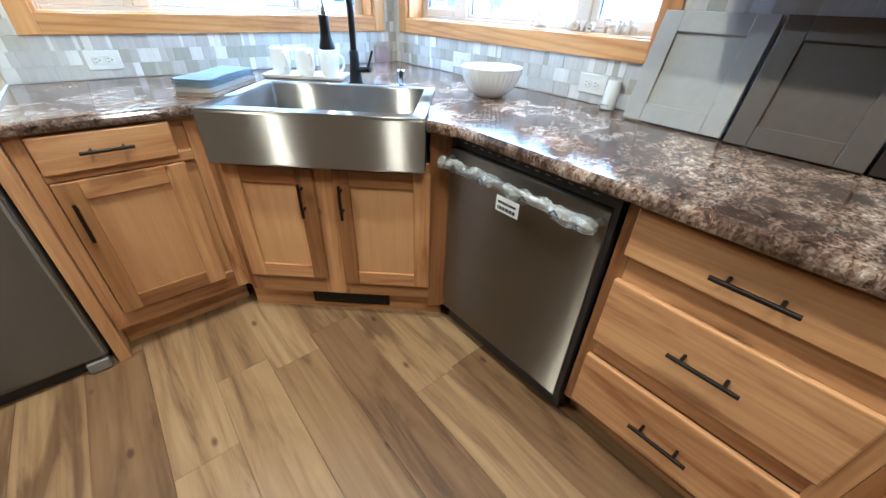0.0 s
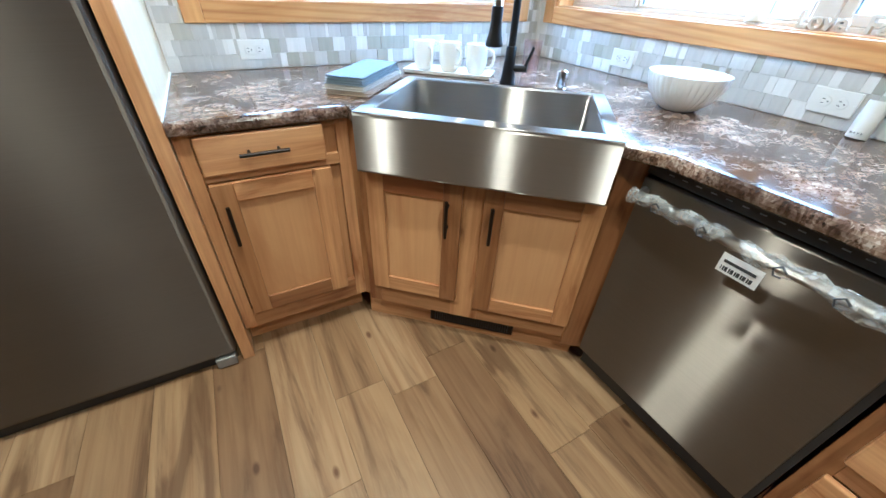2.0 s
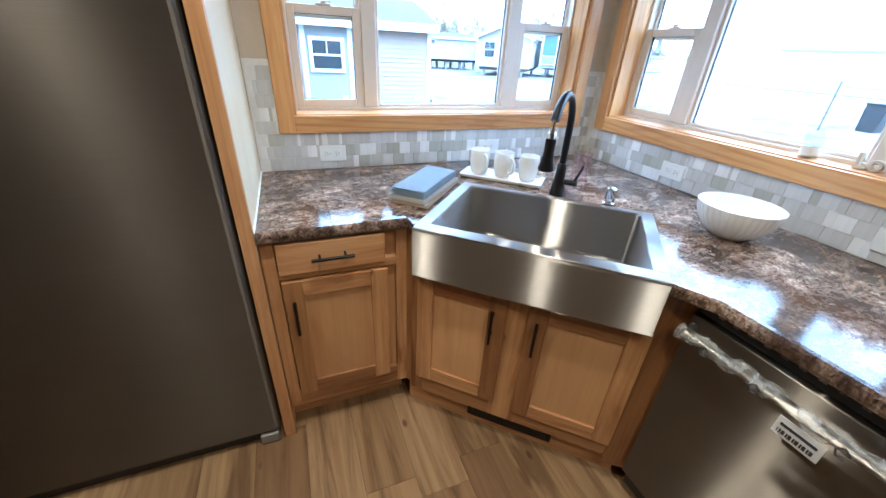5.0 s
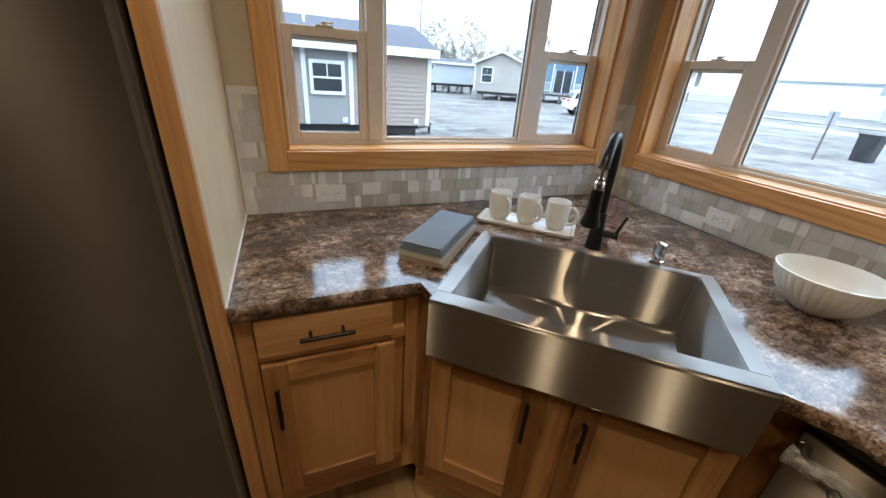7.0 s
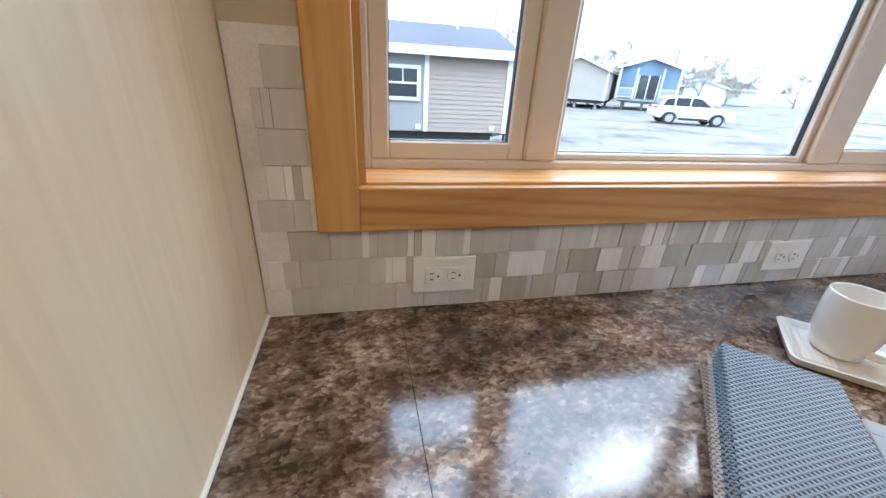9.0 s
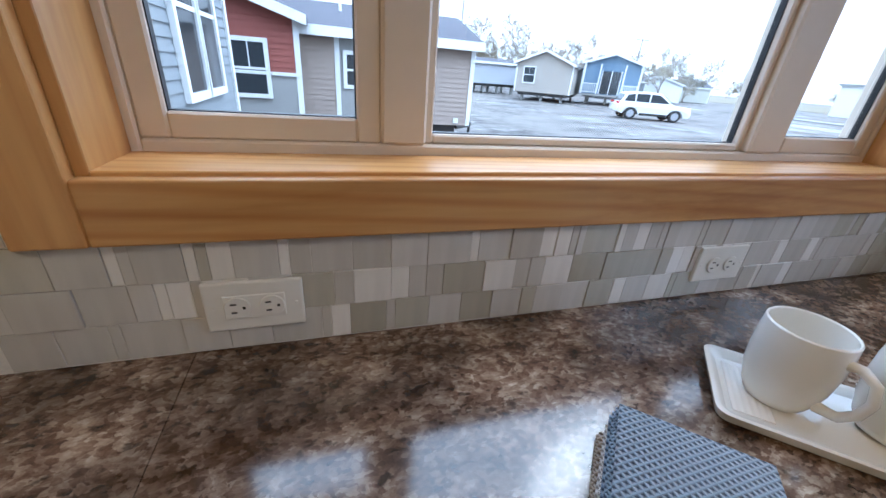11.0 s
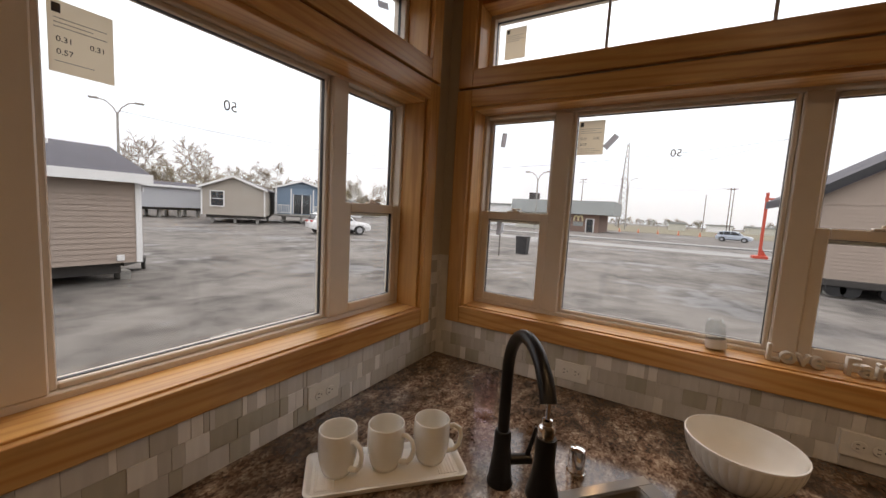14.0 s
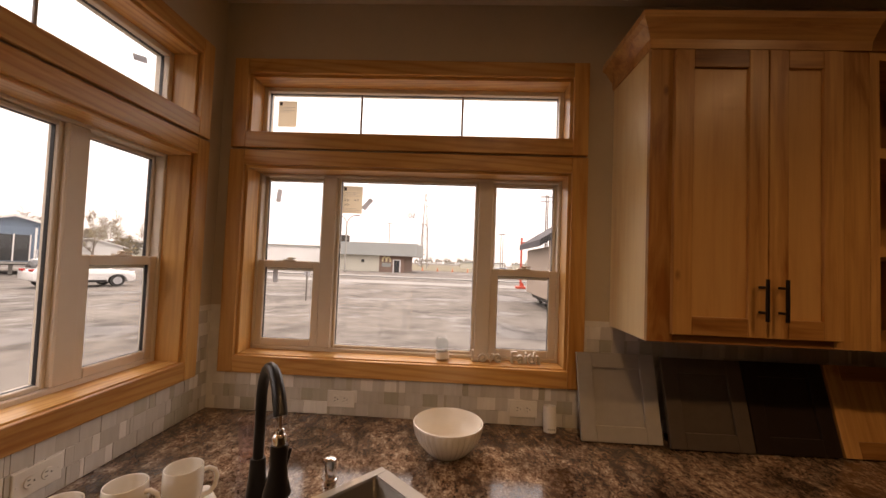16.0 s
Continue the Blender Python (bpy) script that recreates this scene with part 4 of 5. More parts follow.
def towel(z, layers, thick, L, W, material, label, turn, shift=(0, 0)):
    """A folded cloth: stacked folds joined by rounded edges on the long side."""
    t = thing("folded_towel", pose(-1.138 + shift[0], -0.412 + shift[1], z, 0, 0, turn), label, "towel", "stack of folded towels")
    for k in range(layers):
        zz = k * thick
        own = bmesh.new()
        nx, ny = 14, 8
        grid = [[None] * (ny + 1) for _ in range(nx + 1)]
        for side in (0, 1):
            for i in range(nx + 1):
                for j in range(ny + 1):
                    u, v = i / nx - 0.5, j / ny - 0.5
                    e = max(abs(u) * 2, abs(v) * 2) ** 12
                    h = (thick * 0.98 - 0.35 * thick * e) if side else 0.35 * thick * e
                    h += 0.0012 * math.sin(7 * u + 3 * v + k) * (0 if not side else 1)
                    grid[i][j] = (own.verts.new((u * (L - 0.004 * k), v * (W - 0.003 * k), zz + h)), grid[i][j])
        for i in range(nx):
            for j in range(ny):
                q = [grid[i][j], grid[i + 1][j], grid[i + 1][j + 1], grid[i][j + 1]]
                own.faces.new([c[0] for c in q])
                own.faces.new([c[1][0] for c in q][::-1])
        rim = [(i, 0) for i in range(nx)] + [(nx, j) for j in range(ny)] + [(i, ny) for i in range(nx, 0, -1)] + [(0, j) for j in range(ny, 0, -1)]
        for a, b in zip(rim, rim[1:] + rim[:1]):
            A, B = grid[a[0]][a[1]], grid[b[0]][b[1]]
            own.faces.new((A[1][0], B[1][0], B[0], A[0]))
        bmesh.ops.recalc_face_normals(own, faces=own.faces[:])
        part("fold", own, material, t, smooth=True)


towel(CT + 0.001, 2, 0.007, 0.345, 0.155, TW_TAN, "folded tan cloth at the bottom of the stack", 48.5, (0.002, -0.004))
towel(CT + 0.0155, 2, 0.007, 0.345, 0.15, TW_CREAM, "folded cream cloth in the middle of the stack", 46)
towel(CT + 0.03, 4, 0.0076, 0.34, 0.142, TW_BLUE, "folded slate-blue waffle towel on top of the stack", 47, (0.002, 0.003))

glass_ob = tagged(part("drinking_glass", lathe([(0, 0.0), (0.032, 0.0), (0.034, 0.004), (0.040, 0.125), (0.0405, 0.127), (0.0385, 0.126), (0.0325, 0.016), (0, 0.014)], 32), TUMBLER, smooth=True), "clear pink-tinted drinking glass on the worktop", "glass")
glass_ob.matrix_world = pose(-0.378, -0.42, CT + 0.001)


def bowl():
    prof_out = [(0.0, 0.002), (0.052, 0.0), (0.056, 0.003), (0.078, 0.018), (0.100, 0.042), (0.113, 0.066), (0.118, 0.085)]
    prof_in = [(0.119, 0.094), (0.119, 0.099), (0.116, 0.0995), (0.113, 0.094), (0.109, 0.07), (0.094, 0.042), (0.068, 0.018), (0.0, 0.010)]
    prof_out, prof_in = [(1.03 * r, 1.12 * z) for r, z in prof_out], [(1.03 * r, 1.12 * z) for r, z in prof_in]
    t = thing("serving_bowl", pose(-0.270, -1.066, CT + 0.001), "wide white ceramic bowl with fluted outside", "bowl")
    bm = lathe(prof_out[1:] + prof_in[:1], 252)
    for v in bm.verts:
        z = v.co.z
        if 0.007 < z < 0.1:
            a = math.atan2(v.co.y, v.co.x)
            f = 1 - 0.03 * (0.5 + 0.5 * math.cos(a * 36)) ** 3
            v.co.x, v.co.y = v.co.x * f, v.co.y * f
    part("fluted_wall", bm, CERAMIC, t, smooth=True)
    part("inner_wall", lathe(prof_in, 64), CERAMIC, t, smooth=True)


bowl()

# card holder beside the outlet
card = thing("paper_roll", pose(-0.052, -1.475, CT + 0.001, -8, 0, -90), "small white printed paper roll leaning by the outlet", "paper roll")
part("roll", lathe([(0.0, 0.0), (0.024, 0.0), (0.025, 0.002), (0.0262, 0.05), (0.025, 0.1), (0.022, 0.1), (0.021, 0.02), (0, 0.018)], 24), PAPER_W, card, smooth=True)
for k in range(4):
    part("print_bar", bx((-0.014 + 0.008 * k, -0.0272, 0.012), (-0.01 + 0.008 * k, -0.0245, 0.017)), GREY_TAPE, card)

# things on the east window sill
SILL = WZ0 + 0.0165
LETTER = plain("whitewashed_wood", (0.62, 0.58, 0.52), 0.7, vary=0.12, scale=60, bumps=0.3)


def word(text, y, label):
    c = bpy.data.curves.new("word_sign", "FONT")
    c.body, c.size, c.extrude, c.bevel_depth = text, 0.068, 0.009, 0.0018
    c.materials.append(LETTER)
    o = tagged(new("word_sign", c), label, "word sign", "wooden words on the sill")
    o.matrix_world = pose(0.058, y, SILL + 0.002, 90, 0, -90)


word("Love", -1.15, "whitewashed wooden word Love standing on the sill")
word("Faith", -1.322, "whitewashed wooden word Faith standing on the sill")
JAR_GLASS = glass("clear_jar_glass", (0.94, 0.95, 0.95), 0.03)
jar = thing("glass_jar", pose(0.055, -1.028, SILL + 0.0005, -6, 4, 0), "clear glass jar with a paper label on the sill", "jar")
part("jar_body", lathe([(0, 0), (0.026, 0), (0.028, 0.003), (0.028, 0.075), (0.022, 0.092), (0.02, 0.096), (0.018, 0.096), (0.02, 0.09), (0.026, 0.074), (0.026, 0.005), (0, 0.004)], 28), JAR_GLASS, jar, smooth=True)
part("jar_label", lathe([(0.0285, 0.006), (0.0287, 0.007), (0.0287, 0.034), (0.0285, 0.035)], 28), PAPER_W, jar, "white paper label", smooth=True)
part("contents", lathe([(0, 0.0045), (0.0255, 0.0045), (0.0255, 0.012), (0, 0.013)], 24), PAPER, jar, smooth=True)


# ---- stickers on the panes ----
def sticker(m, w, h, bars, label, texts=()):
    t = thing("window_sticker", m, label, "window sticker", "stickers on the panes")
    part("paper", bx((0, -0.0006, -h), (w, 0, 0)), THIN_PAPER, t)
    part("emblem", bx((0.006, -0.0012, -0.022), (0.018, -0.0008, -0.006)), INK, t)
    for k in range(bars):
        z = -0.03 - k * 0.0075 - (0.052 if texts and k > 2 else 0)
        part("print_bar", bx((0.008, -0.0012, z - 0.0014), (w - 0.01 - 0.02 * (k % 2), -0.0008, z)), GREY_TAPE, t)
    for text, u, z, size in texts:
        c = bpy.data.curves.new("rating", "FONT")
        c.body, c.size, c.extrude = text, size, 0.0003
        c.materials.append(INK)
        o = new("rating", c)
        o.parent = t
        o.matrix_local = pose(u, -0.0016, z, 90)


def tape(m):
    o = tagged(part("tape_strip", bx((-0.011, -0.0012, -0.03), (0.011, -0.0003, 0.03)), THIN_TAPE), "strip of grey tape stuck on the window pane", "tape", "tape strips on the panes")
    o.matrix_world = m


def fifty(m):
    c = bpy.data.curves.new("number_decal", "FONT")
    c.body, c.size, c.extrude = "50", 0.036, 0.0003
    c.materials.append(INK)
    o = tagged(new("number_decal", c), "dark number 50 on the pane, mirrored from inside", "decal", "number decals")
    o.matrix_world = m


GP = 0.118
RATINGS = [("0.31", 0.01, -0.071, 0.0135), ("0.31", 0.056, -0.071, 0.0135), ("0.57", 0.01, -0.093, 0.0135)]
sticker(pose(-1.185, GP, 1.885, 0), 0.092, 0.125, 4, "cream rating label with printed figures on the pane", RATINGS)
sticker(pose(GP, -0.526, 1.924, 0, 0, -90), 0.094, 0.128, 6, "cream rating label with printed figures on the pane", RATINGS)
sticker(pose(GP, -0.195, 2.325, 0, 0, -90), 0.09, 0.125, 4, "cream rating label on the transom pane")
fifty(pose(-0.845, GP, 1.77, 90, 0, 180))
fifty(pose(GP, -0.875, 1.782, 90, 0, 90))
for y, z, r in ((-0.212, 1.872, 6), (-1.229, 1.9, 3), (-0.645, 1.842, 40)):
    tape(pose(GP + (0.018 if y != -0.645 else 0), y, z, 0, 0, -90) @ pose(0, 0, 0, 0, r, 0))
for y, z in ((-0.226, 1.49), (-1.254, 1.488)):
    tape(pose(GP - 0.004, y, z, 0, 0, -90))
tape(pose(-0.305, GP, 2.29, 0, 0, 0) @ pose(0, 0, 0, 0, 75, 0))


# ---- outdoors ----
def plain_rgb(n, color):
    c = n.new("ShaderNodeRGB")
    c.outputs[0].default_value = (*color, 1)
    return c.outputs[0]


def asphalt():
    """Worn lot with blotches, fine cracks and damp areas where water lay."""
    m, n, l, p = mat("worn_asphalt")
    big = tex(n, l, "ShaderNodeTexNoise", 0.3, (1, 1.3, 1), 6)
    mid = tex(n, l, "ShaderNodeTexNoise", 1.6, (1, 1, 1), 8)
    fine = tex(n, l, "ShaderNodeTexNoise", 60, (1, 1, 1), 3)
    r = ramp(n, [(0.38, (0.055, 0.049, 0.044)), (0.47, (0.122, 0.109, 0.098)), (0.56, (0.168, 0.152, 0.137)), (0.7, (0.21, 0.192, 0.174))])
    l.new(mix(n, l, "MIX", 0.45, big.outputs["Fac"], mid.outputs["Fac"]), r.inputs["Fac"])
    g = ramp(n, [(0.3, (0.75, 0.75, 0.75)), (0.7, (1, 1, 1))])
    l.new(fine.outputs["Fac"], g.inputs["Fac"])
    base = mix(n, l, "MULTIPLY", 0.8, r.outputs["Color"], g.outputs["Color"])
    crack = tex(n, l, "ShaderNodeTexVoronoi", 0.22, (1, 1, 1), 1)
    crack.feature = "DISTANCE_TO_EDGE"
    cr = ramp(n, [(0.0, (0.35, 0.35, 0.35)), (0.006, (1, 1, 1))])
    l.new(crack.outputs["Distance"], cr.inputs["Fac"])
    base = mix(n, l, "MULTIPLY", 0.7, base, cr.outputs["Color"])
    pool = tex(n, l, "ShaderNodeTexNoise", 0.21, (1.3, 0.8, 1), 9)
    wet = ramp(n, [(0.545, (0, 0, 0)), (0.6, (1, 1, 1))])
    l.new(mix(n, l, "MIX", 0.25, pool.outputs["Fac"], mid.outputs["Fac"]), wet.inputs["Fac"])
    l.new(mix(n, l, "MULTIPLY", wet.outputs["Color"], base, plain_rgb(n, (0.62, 0.63, 0.65))), p.inputs["Base Color"])
    rr = n.new("ShaderNodeMapRange")
    rr.inputs["To Min"].default_value, rr.inputs["To Max"].default_value = 0.95, 0.45
    l.new(wet.outputs["Color"], rr.inputs["Value"])
    l.new(rr.outputs["Result"], p.inputs["Roughness"])
    bump(n, l, p, fine.outputs["Fac"], 0.4, 0.01)
    return m


def siding(name, color, pitch=0.11, vary=0.1):
    """Horizontal lap boards in relief."""
    return plain(name, color, 0.65, vary=vary, scale=6, bumps=0.1)


ASPHALT = asphalt()
CONCRETE = plain("pale_concrete", (0.23, 0.227, 0.22), 0.85, vary=0.15, scale=3, bumps=0.3)
ROOF = plain("charcoal_shingles", (0.062, 0.06, 0.072), 0.9, vary=0.25, scale=8, bumps=0.4)
TAN_LAP = siding("tan_lap_siding", (0.33, 0.26, 0.215))
GREY_SMOOTH = siding("grey_panel_siding", (0.30, 0.29, 0.275))
RED_LAP = siding("red_lap_siding", (0.27, 0.075, 0.055))
SLATE_LAP = siding("slate_lap_siding", (0.21, 0.225, 0.235))
BLUE_LAP = siding("blue_lap_siding", (0.12, 0.19, 0.27))
PALE_LAP = siding("pale_grey_siding", (0.44, 0.45, 0.47))
TRIM = plain("white_house_trim", (0.72, 0.72, 0.71), 0.6, vary=0.05)
DARK_GLASS = plain("dark_house_glass", (0.03, 0.035, 0.04), 0.08, vary=0.1)
STUCCO = plain("cream_stucco", (0.50, 0.49, 0.43), 0.85, vary=0.06, scale=2)
MANSARD = plain("green_grey_metal_roof", (0.26, 0.28, 0.275), 0.6, vary=0.1, scale=2)
BRICK = plain("red_brick_far", (0.21, 0.135, 0.11), 0.85, vary=0.25, scale=12)
STEEL_DARK = plain("rusty_frame_steel", (0.04, 0.036, 0.033), 0.7, vary=0.3)
BLOCK = plain("concrete_block", (0.30, 0.29, 0.27), 0.9, vary=0.15)
CAR_WHITE = plain("white_car_paint", (0.75, 0.75, 0.75), 0.25, vary=0.02, bumps=0.0, coat=0.8)
TYRE = plain("tyre_rubber", (0.02, 0.02, 0.021), 0.85)
POLE = plain("weathered_pole", (0.13, 0.11, 0.10), 0.85, vary=0.2)
ORANGE = plain("orange_plastic", (0.6, 0.16, 0.08), 0.6)
YELLOW = plain("pale_gold_sign", (0.65, 0.55, 0.33), 0.5)
BARK = plain("grey_bark", (0.24, 0.20, 0.165), 0.9, vary=0.3, scale=10)
LEAF = plain("spring_leaves", (0.30, 0.26, 0.12), 0.7, vary=0.35, scale=3)
LEAF_G = plain("dull_green_leaves", (0.12, 0.13, 0.065), 0.7, vary=0.35, scale=3)
GRASS = plain("dry_grass", (0.15, 0.13, 0.085), 0.95, vary=0.3, scale=1.5, bumps=0.5)

tagged(part("ground", bx((-400, -400, GROUND - 0.5), (700, 600, GROUND)), ASPHALT), "wide worn grey asphalt lot with damp patches", "ground", kind="structure")


tagged(part("road", bx((34, -120, GROUND - 0.01), (38.5, 26, GROUND + 0.004)), CONCRETE), "pale concrete street strip beyond the lot", "road", kind="structure")
tagged(part("pavement", bx((46, -120, GROUND - 0.01), (49, 30, GROUND + 0.12)), CONCRETE), "pale concrete pavement with a kerb", "pavement", kind="structure")
tagged(part("verge", bx((95, -250, GROUND - 0.01), (300, 200, GROUND + 0.05)), GRASS), "dry grass strip beyond the street", "verge", kind="structure")


def lap_wall(x0, x1, z0, z1, y, material, parent, pitch=0.125, proud=0.035, name="siding"):
    """Overlapping boards on a wall that faces -y, each with its own lower edge."""
    bm = bmesh.new()
    z = z0
    while z < z1 - 0.01:
        zt = min(z + pitch, z1)
        vs = [bm.verts.new(q) for q in ((x0, y - proud * 0.55, z), (x1, y - proud * 0.55, z), (x1, y - 0.002, zt), (x0, y - 0.002, zt), (x0, y, z), (x1, y, z))]
        bm.faces.new((vs[0], vs[1], vs[2], vs[3]))
        bm.faces.new((vs[4], vs[5], vs[1], vs[0]))
        z = zt
    return part(name, bm, material, parent)


def house_window(parent, x0, x1, z0, z1, y, grid=True):
    w = part("window", bx((x0, y - 0.02, z0), (x1, y, z1)), DARK_GLASS, parent, "dark double-hung window")
    bm = bmesh.new()
    b = 0.09
    for lo, hi in (((x0 - b, z0 - b), (x1 + b, z0)), ((x0 - b, z1), (x1 + b, z1 + b)), ((x0 - b, z0), (x0, z1)), ((x1, z0), (x1 + b, z1))):
        bx((lo[0], y - 0.05, lo[1]), (hi[0], y + 0.01, hi[1]), bm=bm)
    zm = (z0 + z1) / 2
    bx((x0, y - 0.035, zm - 0.025), (x1, y, zm + 0.025), bm=bm)
    if grid:
        xm = (x0 + x1) / 2
        bx((xm - 0.012, y - 0.03, zm), (xm + 0.012, y, z1), bm=bm)
    part("window_trim", bm, TRIM, w)
    return w


def gable_house(name, m, w, d, h, rise, wall, label, ridge_x=True, eave=0.3, lift=0.55, windows=(), piers=True, lap=True, trims=(), front_gable=False, roofed=True):
    """A manufactured home on piers: local x along its front, y going back, z from its floor."""
    t = thing(name, m, label, "house", "homes on the lot")
    part("wall", bx((0, 0.02, 0), (w, d, h)), wall, t)
    if lap:
        lap_wall(0, w, 0, h, 0.02, wall, t)
    bm = bmesh.new()
    if not front_gable:
        pts = [(-eave, h - 0.06), (d / 2, h + rise), (d + eave, h - 0.06), (d + eave, h + 0.08), (d / 2, h + rise + 0.14), (-eave, h + 0.08)]
        roof = prism(pts, -0.2, w + 0.2, 0)
        part("gable_end", prism([(0, h), (d, h), (d / 2, h + rise)], w - 0.1, w, 0), wall, t)
        part("fascia", bx((-0.2, -eave - 0.03, h - 0.12), (w + 0.2, -eave, h + 0.1)), TRIM, t)
    else:
        pts = [(-eave, h - 0.06), (w / 2, h + rise), (w + eave, h - 0.06), (w + eave, h + 0.08), (w / 2, h + rise + 0.14), (-eave, h + 0.08)]
        roof = prism(pts, -0.35, d, 1)
        part("gable_end", prism([(0, h), (w, h), (w / 2, h + rise)], 0.021, 0.1, 1), wall, t)
        fas = bmesh.new()
        for s in (0, 1):
            a = (-eave, h + 0.09) if s == 0 else (w + eave, h + 0.09)
            bq = (w / 2, h + rise + 0.15)
            join(fas, prism([a, bq, (bq[0], bq[1] - 0.2), (a[0], a[1] - 0.2)], -0.39, -0.351, 1))
        if roofed:
            part("fascia", fas, TRIM, t)
    if roofed:
        part("roof", roof, ROOF, t, "dark shingle roof")
    for u in (0, w, *trims) if roofed else ():
        part("corner_trim", bx((u - 0.06, -0.02, 0), (u + 0.06, 0.02, h)), TRIM, t)
    for x0, x1, z0, z1 in windows:
        house_window(t, x0, x1, z0, z1, -0.001)
    part("chassis", bx((0.3, 0.25, -0.28), (w - 0.3, d - 0.3, -0.005)), STEEL_DARK, t, "dark steel chassis")
    if piers:
        k = 0.6
        while k < w:
            for y in (0.45, d - 0.8):
                part("pier", bx((k, y, -lift), (k + 0.22, y + 0.4, -0.28)), BLOCK, t)
            k += 1.9
    return t


# tan home close by, with its grey and red sections
near = gable_house("manufactured_home", pose(-7.73, 10.35, -0.11), 10.35, 4.6, 2.06, 0.75, GREY_SMOOTH, "tan and grey manufactured home with charcoal roof on piers", windows=((6.95, 7.72, 0.9, 1.6),), lap=False, lift=0.49, trims=(5.7, 6.72, 7.98))
lap_wall(8.04, 10.29, 0, 2.0, 0.018, TAN_LAP, near)
lap_wall(5.76, 6.66, 0, 2.0, 0.018, TAN_LAP, near)
for u in (9.9, 7.7):
    part("utility_box", bx((u, -0.04, 0.06), (u + 0.14, 0.0, 0.2)), TRIM, near)
part("vent_pipe", tube([(6.9, 1.4, 2.4), (6.9, 1.4, 2.95)], 0.04, 10), TRIM, near)
part("vent_pipe", tube([(9.2, 1.8, 2.5), (9.2, 1.8, 2.9)], 0.035, 10), TRIM, near)
part("tow_hitch", prism([(0, 0.9), (0.75, 1.6), (0.75, 1.75), (0, 2.6)], -0.26, -0.12), STEEL_DARK, near).matrix_local = pose(10.4, 0.2, 0)
part("hitch_jack", tube([(11.1, 1.85, -0.1), (11.1, 1.85, -0.56)], 0.05, 10), STEEL_DARK, near)
wing = gable_house("house_wing", pose(-6.6, 9.6, -0.04), 4.7, 5.0, 2.1, 0.75, GREY_SMOOTH, "red gable-fronted wing of a manufactured home", front_gable=True, lap=False, windows=((3.35, 4.0, 0.55, 1.6),), eave=0.25)
lap_wall(0.06, 4.64, 1.0, 2.1, 0.018, RED_LAP, wing)
part("red_gable", prism([(0.02, 2.1), (4.68, 2.1), (2.35, 2.82)], 0.0, 0.02, 1), RED_LAP, wing)
part("belt_trim", bx((0, -0.03, 0.96), (4.7, 0.0, 1.03)), TRIM, wing)

# slate home at the side, turned to face the kitchen
side = gable_house("manufactured_home", pose(-2.78, 3.0, 0.0, 0, 0, 90), 4.0, 4.0, 2.9, 0.5, SLATE_LAP, "slate-blue manufactured home with tall white windows", piers=True, lift=0.6, eave=0.25)
for x0 in (1.5, 2.36):
    house_window(side, x0, x0 + 0.72, 0.85, 2.55, -0.001, False)

# homes across the lot
trailer = gable_house("manufactured_home", pose(6.5, 44, 0.45), 14.5, 4.2, 2.2, 0.4, PALE_LAP, "long pale grey manufactured home across the lot", windows=((7.6, 8.6, 1.5, 1.85),), lift=1.05)
tanh = gable_house("manufactured_home", pose(16.4, 35.5, 0.15, 0, 0, -40), 5.2, 9.5, 2.45, 1.1, plain("taupe_siding", (0.36, 0.32, 0.275), 0.7, vary=0.05), "taupe gable-fronted manufactured home across the lot", front_gable=True, windows=((0.75, 1.75, 0.85, 2.15),), lift=0.75, lap=False)
blue = gable_house("cabin_home", pose(23.5, 35.0, 0.42, 0, 0, -38), 5.3, 8, 2.7, 0.85, BLUE_LAP, "small blue cabin with white porch across the lot", front_gable=True, lift=1.0, windows=())
part("sliding_door", bx((1.8, -0.01, 0.05), (3.5, 0.03, 2.1)), DARK_GLASS, blue)
for u in (1.74, 2.62, 3.5):
    part("door_trim", bx((u, -0.05, 0.05), (u + 0.08, 0.0, 2.15)), TRIM, blue)
for u in (0.05, 1.5, 3.75, 5.15):
    part("porch_post", bx((u, -0.34, -0.1), (u + 0.12, -0.22, 2.7)), TRIM, blue)
for u0, u1 in ((0.1, 1.6), (3.75, 5.2)):
    for z in (0.12, 0.9):
        part("porch_rail", bx((u0, -0.32, z), (u1, -0.25, z + 0.07)), TRIM, blue)
    k = u0 + 0.15
    while k < u1:
        part("baluster", bx((k, -0.3, 0.12), (k + 0.05, -0.27, 0.92)), TRIM, blue)
        k += 0.17
part("porch_deck", bx((-0.1, -0.5, -0.18), (5.4, 0.0, -0.02)), BLOCK, blue)
for k, (x, y, w, mt) in enumerate(((38, 52, 7, SLATE_LAP), (47, 55, 8, TRIM), (60, 62, 9, STUCCO))):
    gable_house("house", pose(x, y, GROUND + 0.1, 0, 0, -25), w, 7, 2.6, 1.1, mt, "small far house behind the parking lot", front_gable=bool(k % 2), piers=False, lap=False, lift=0.1)

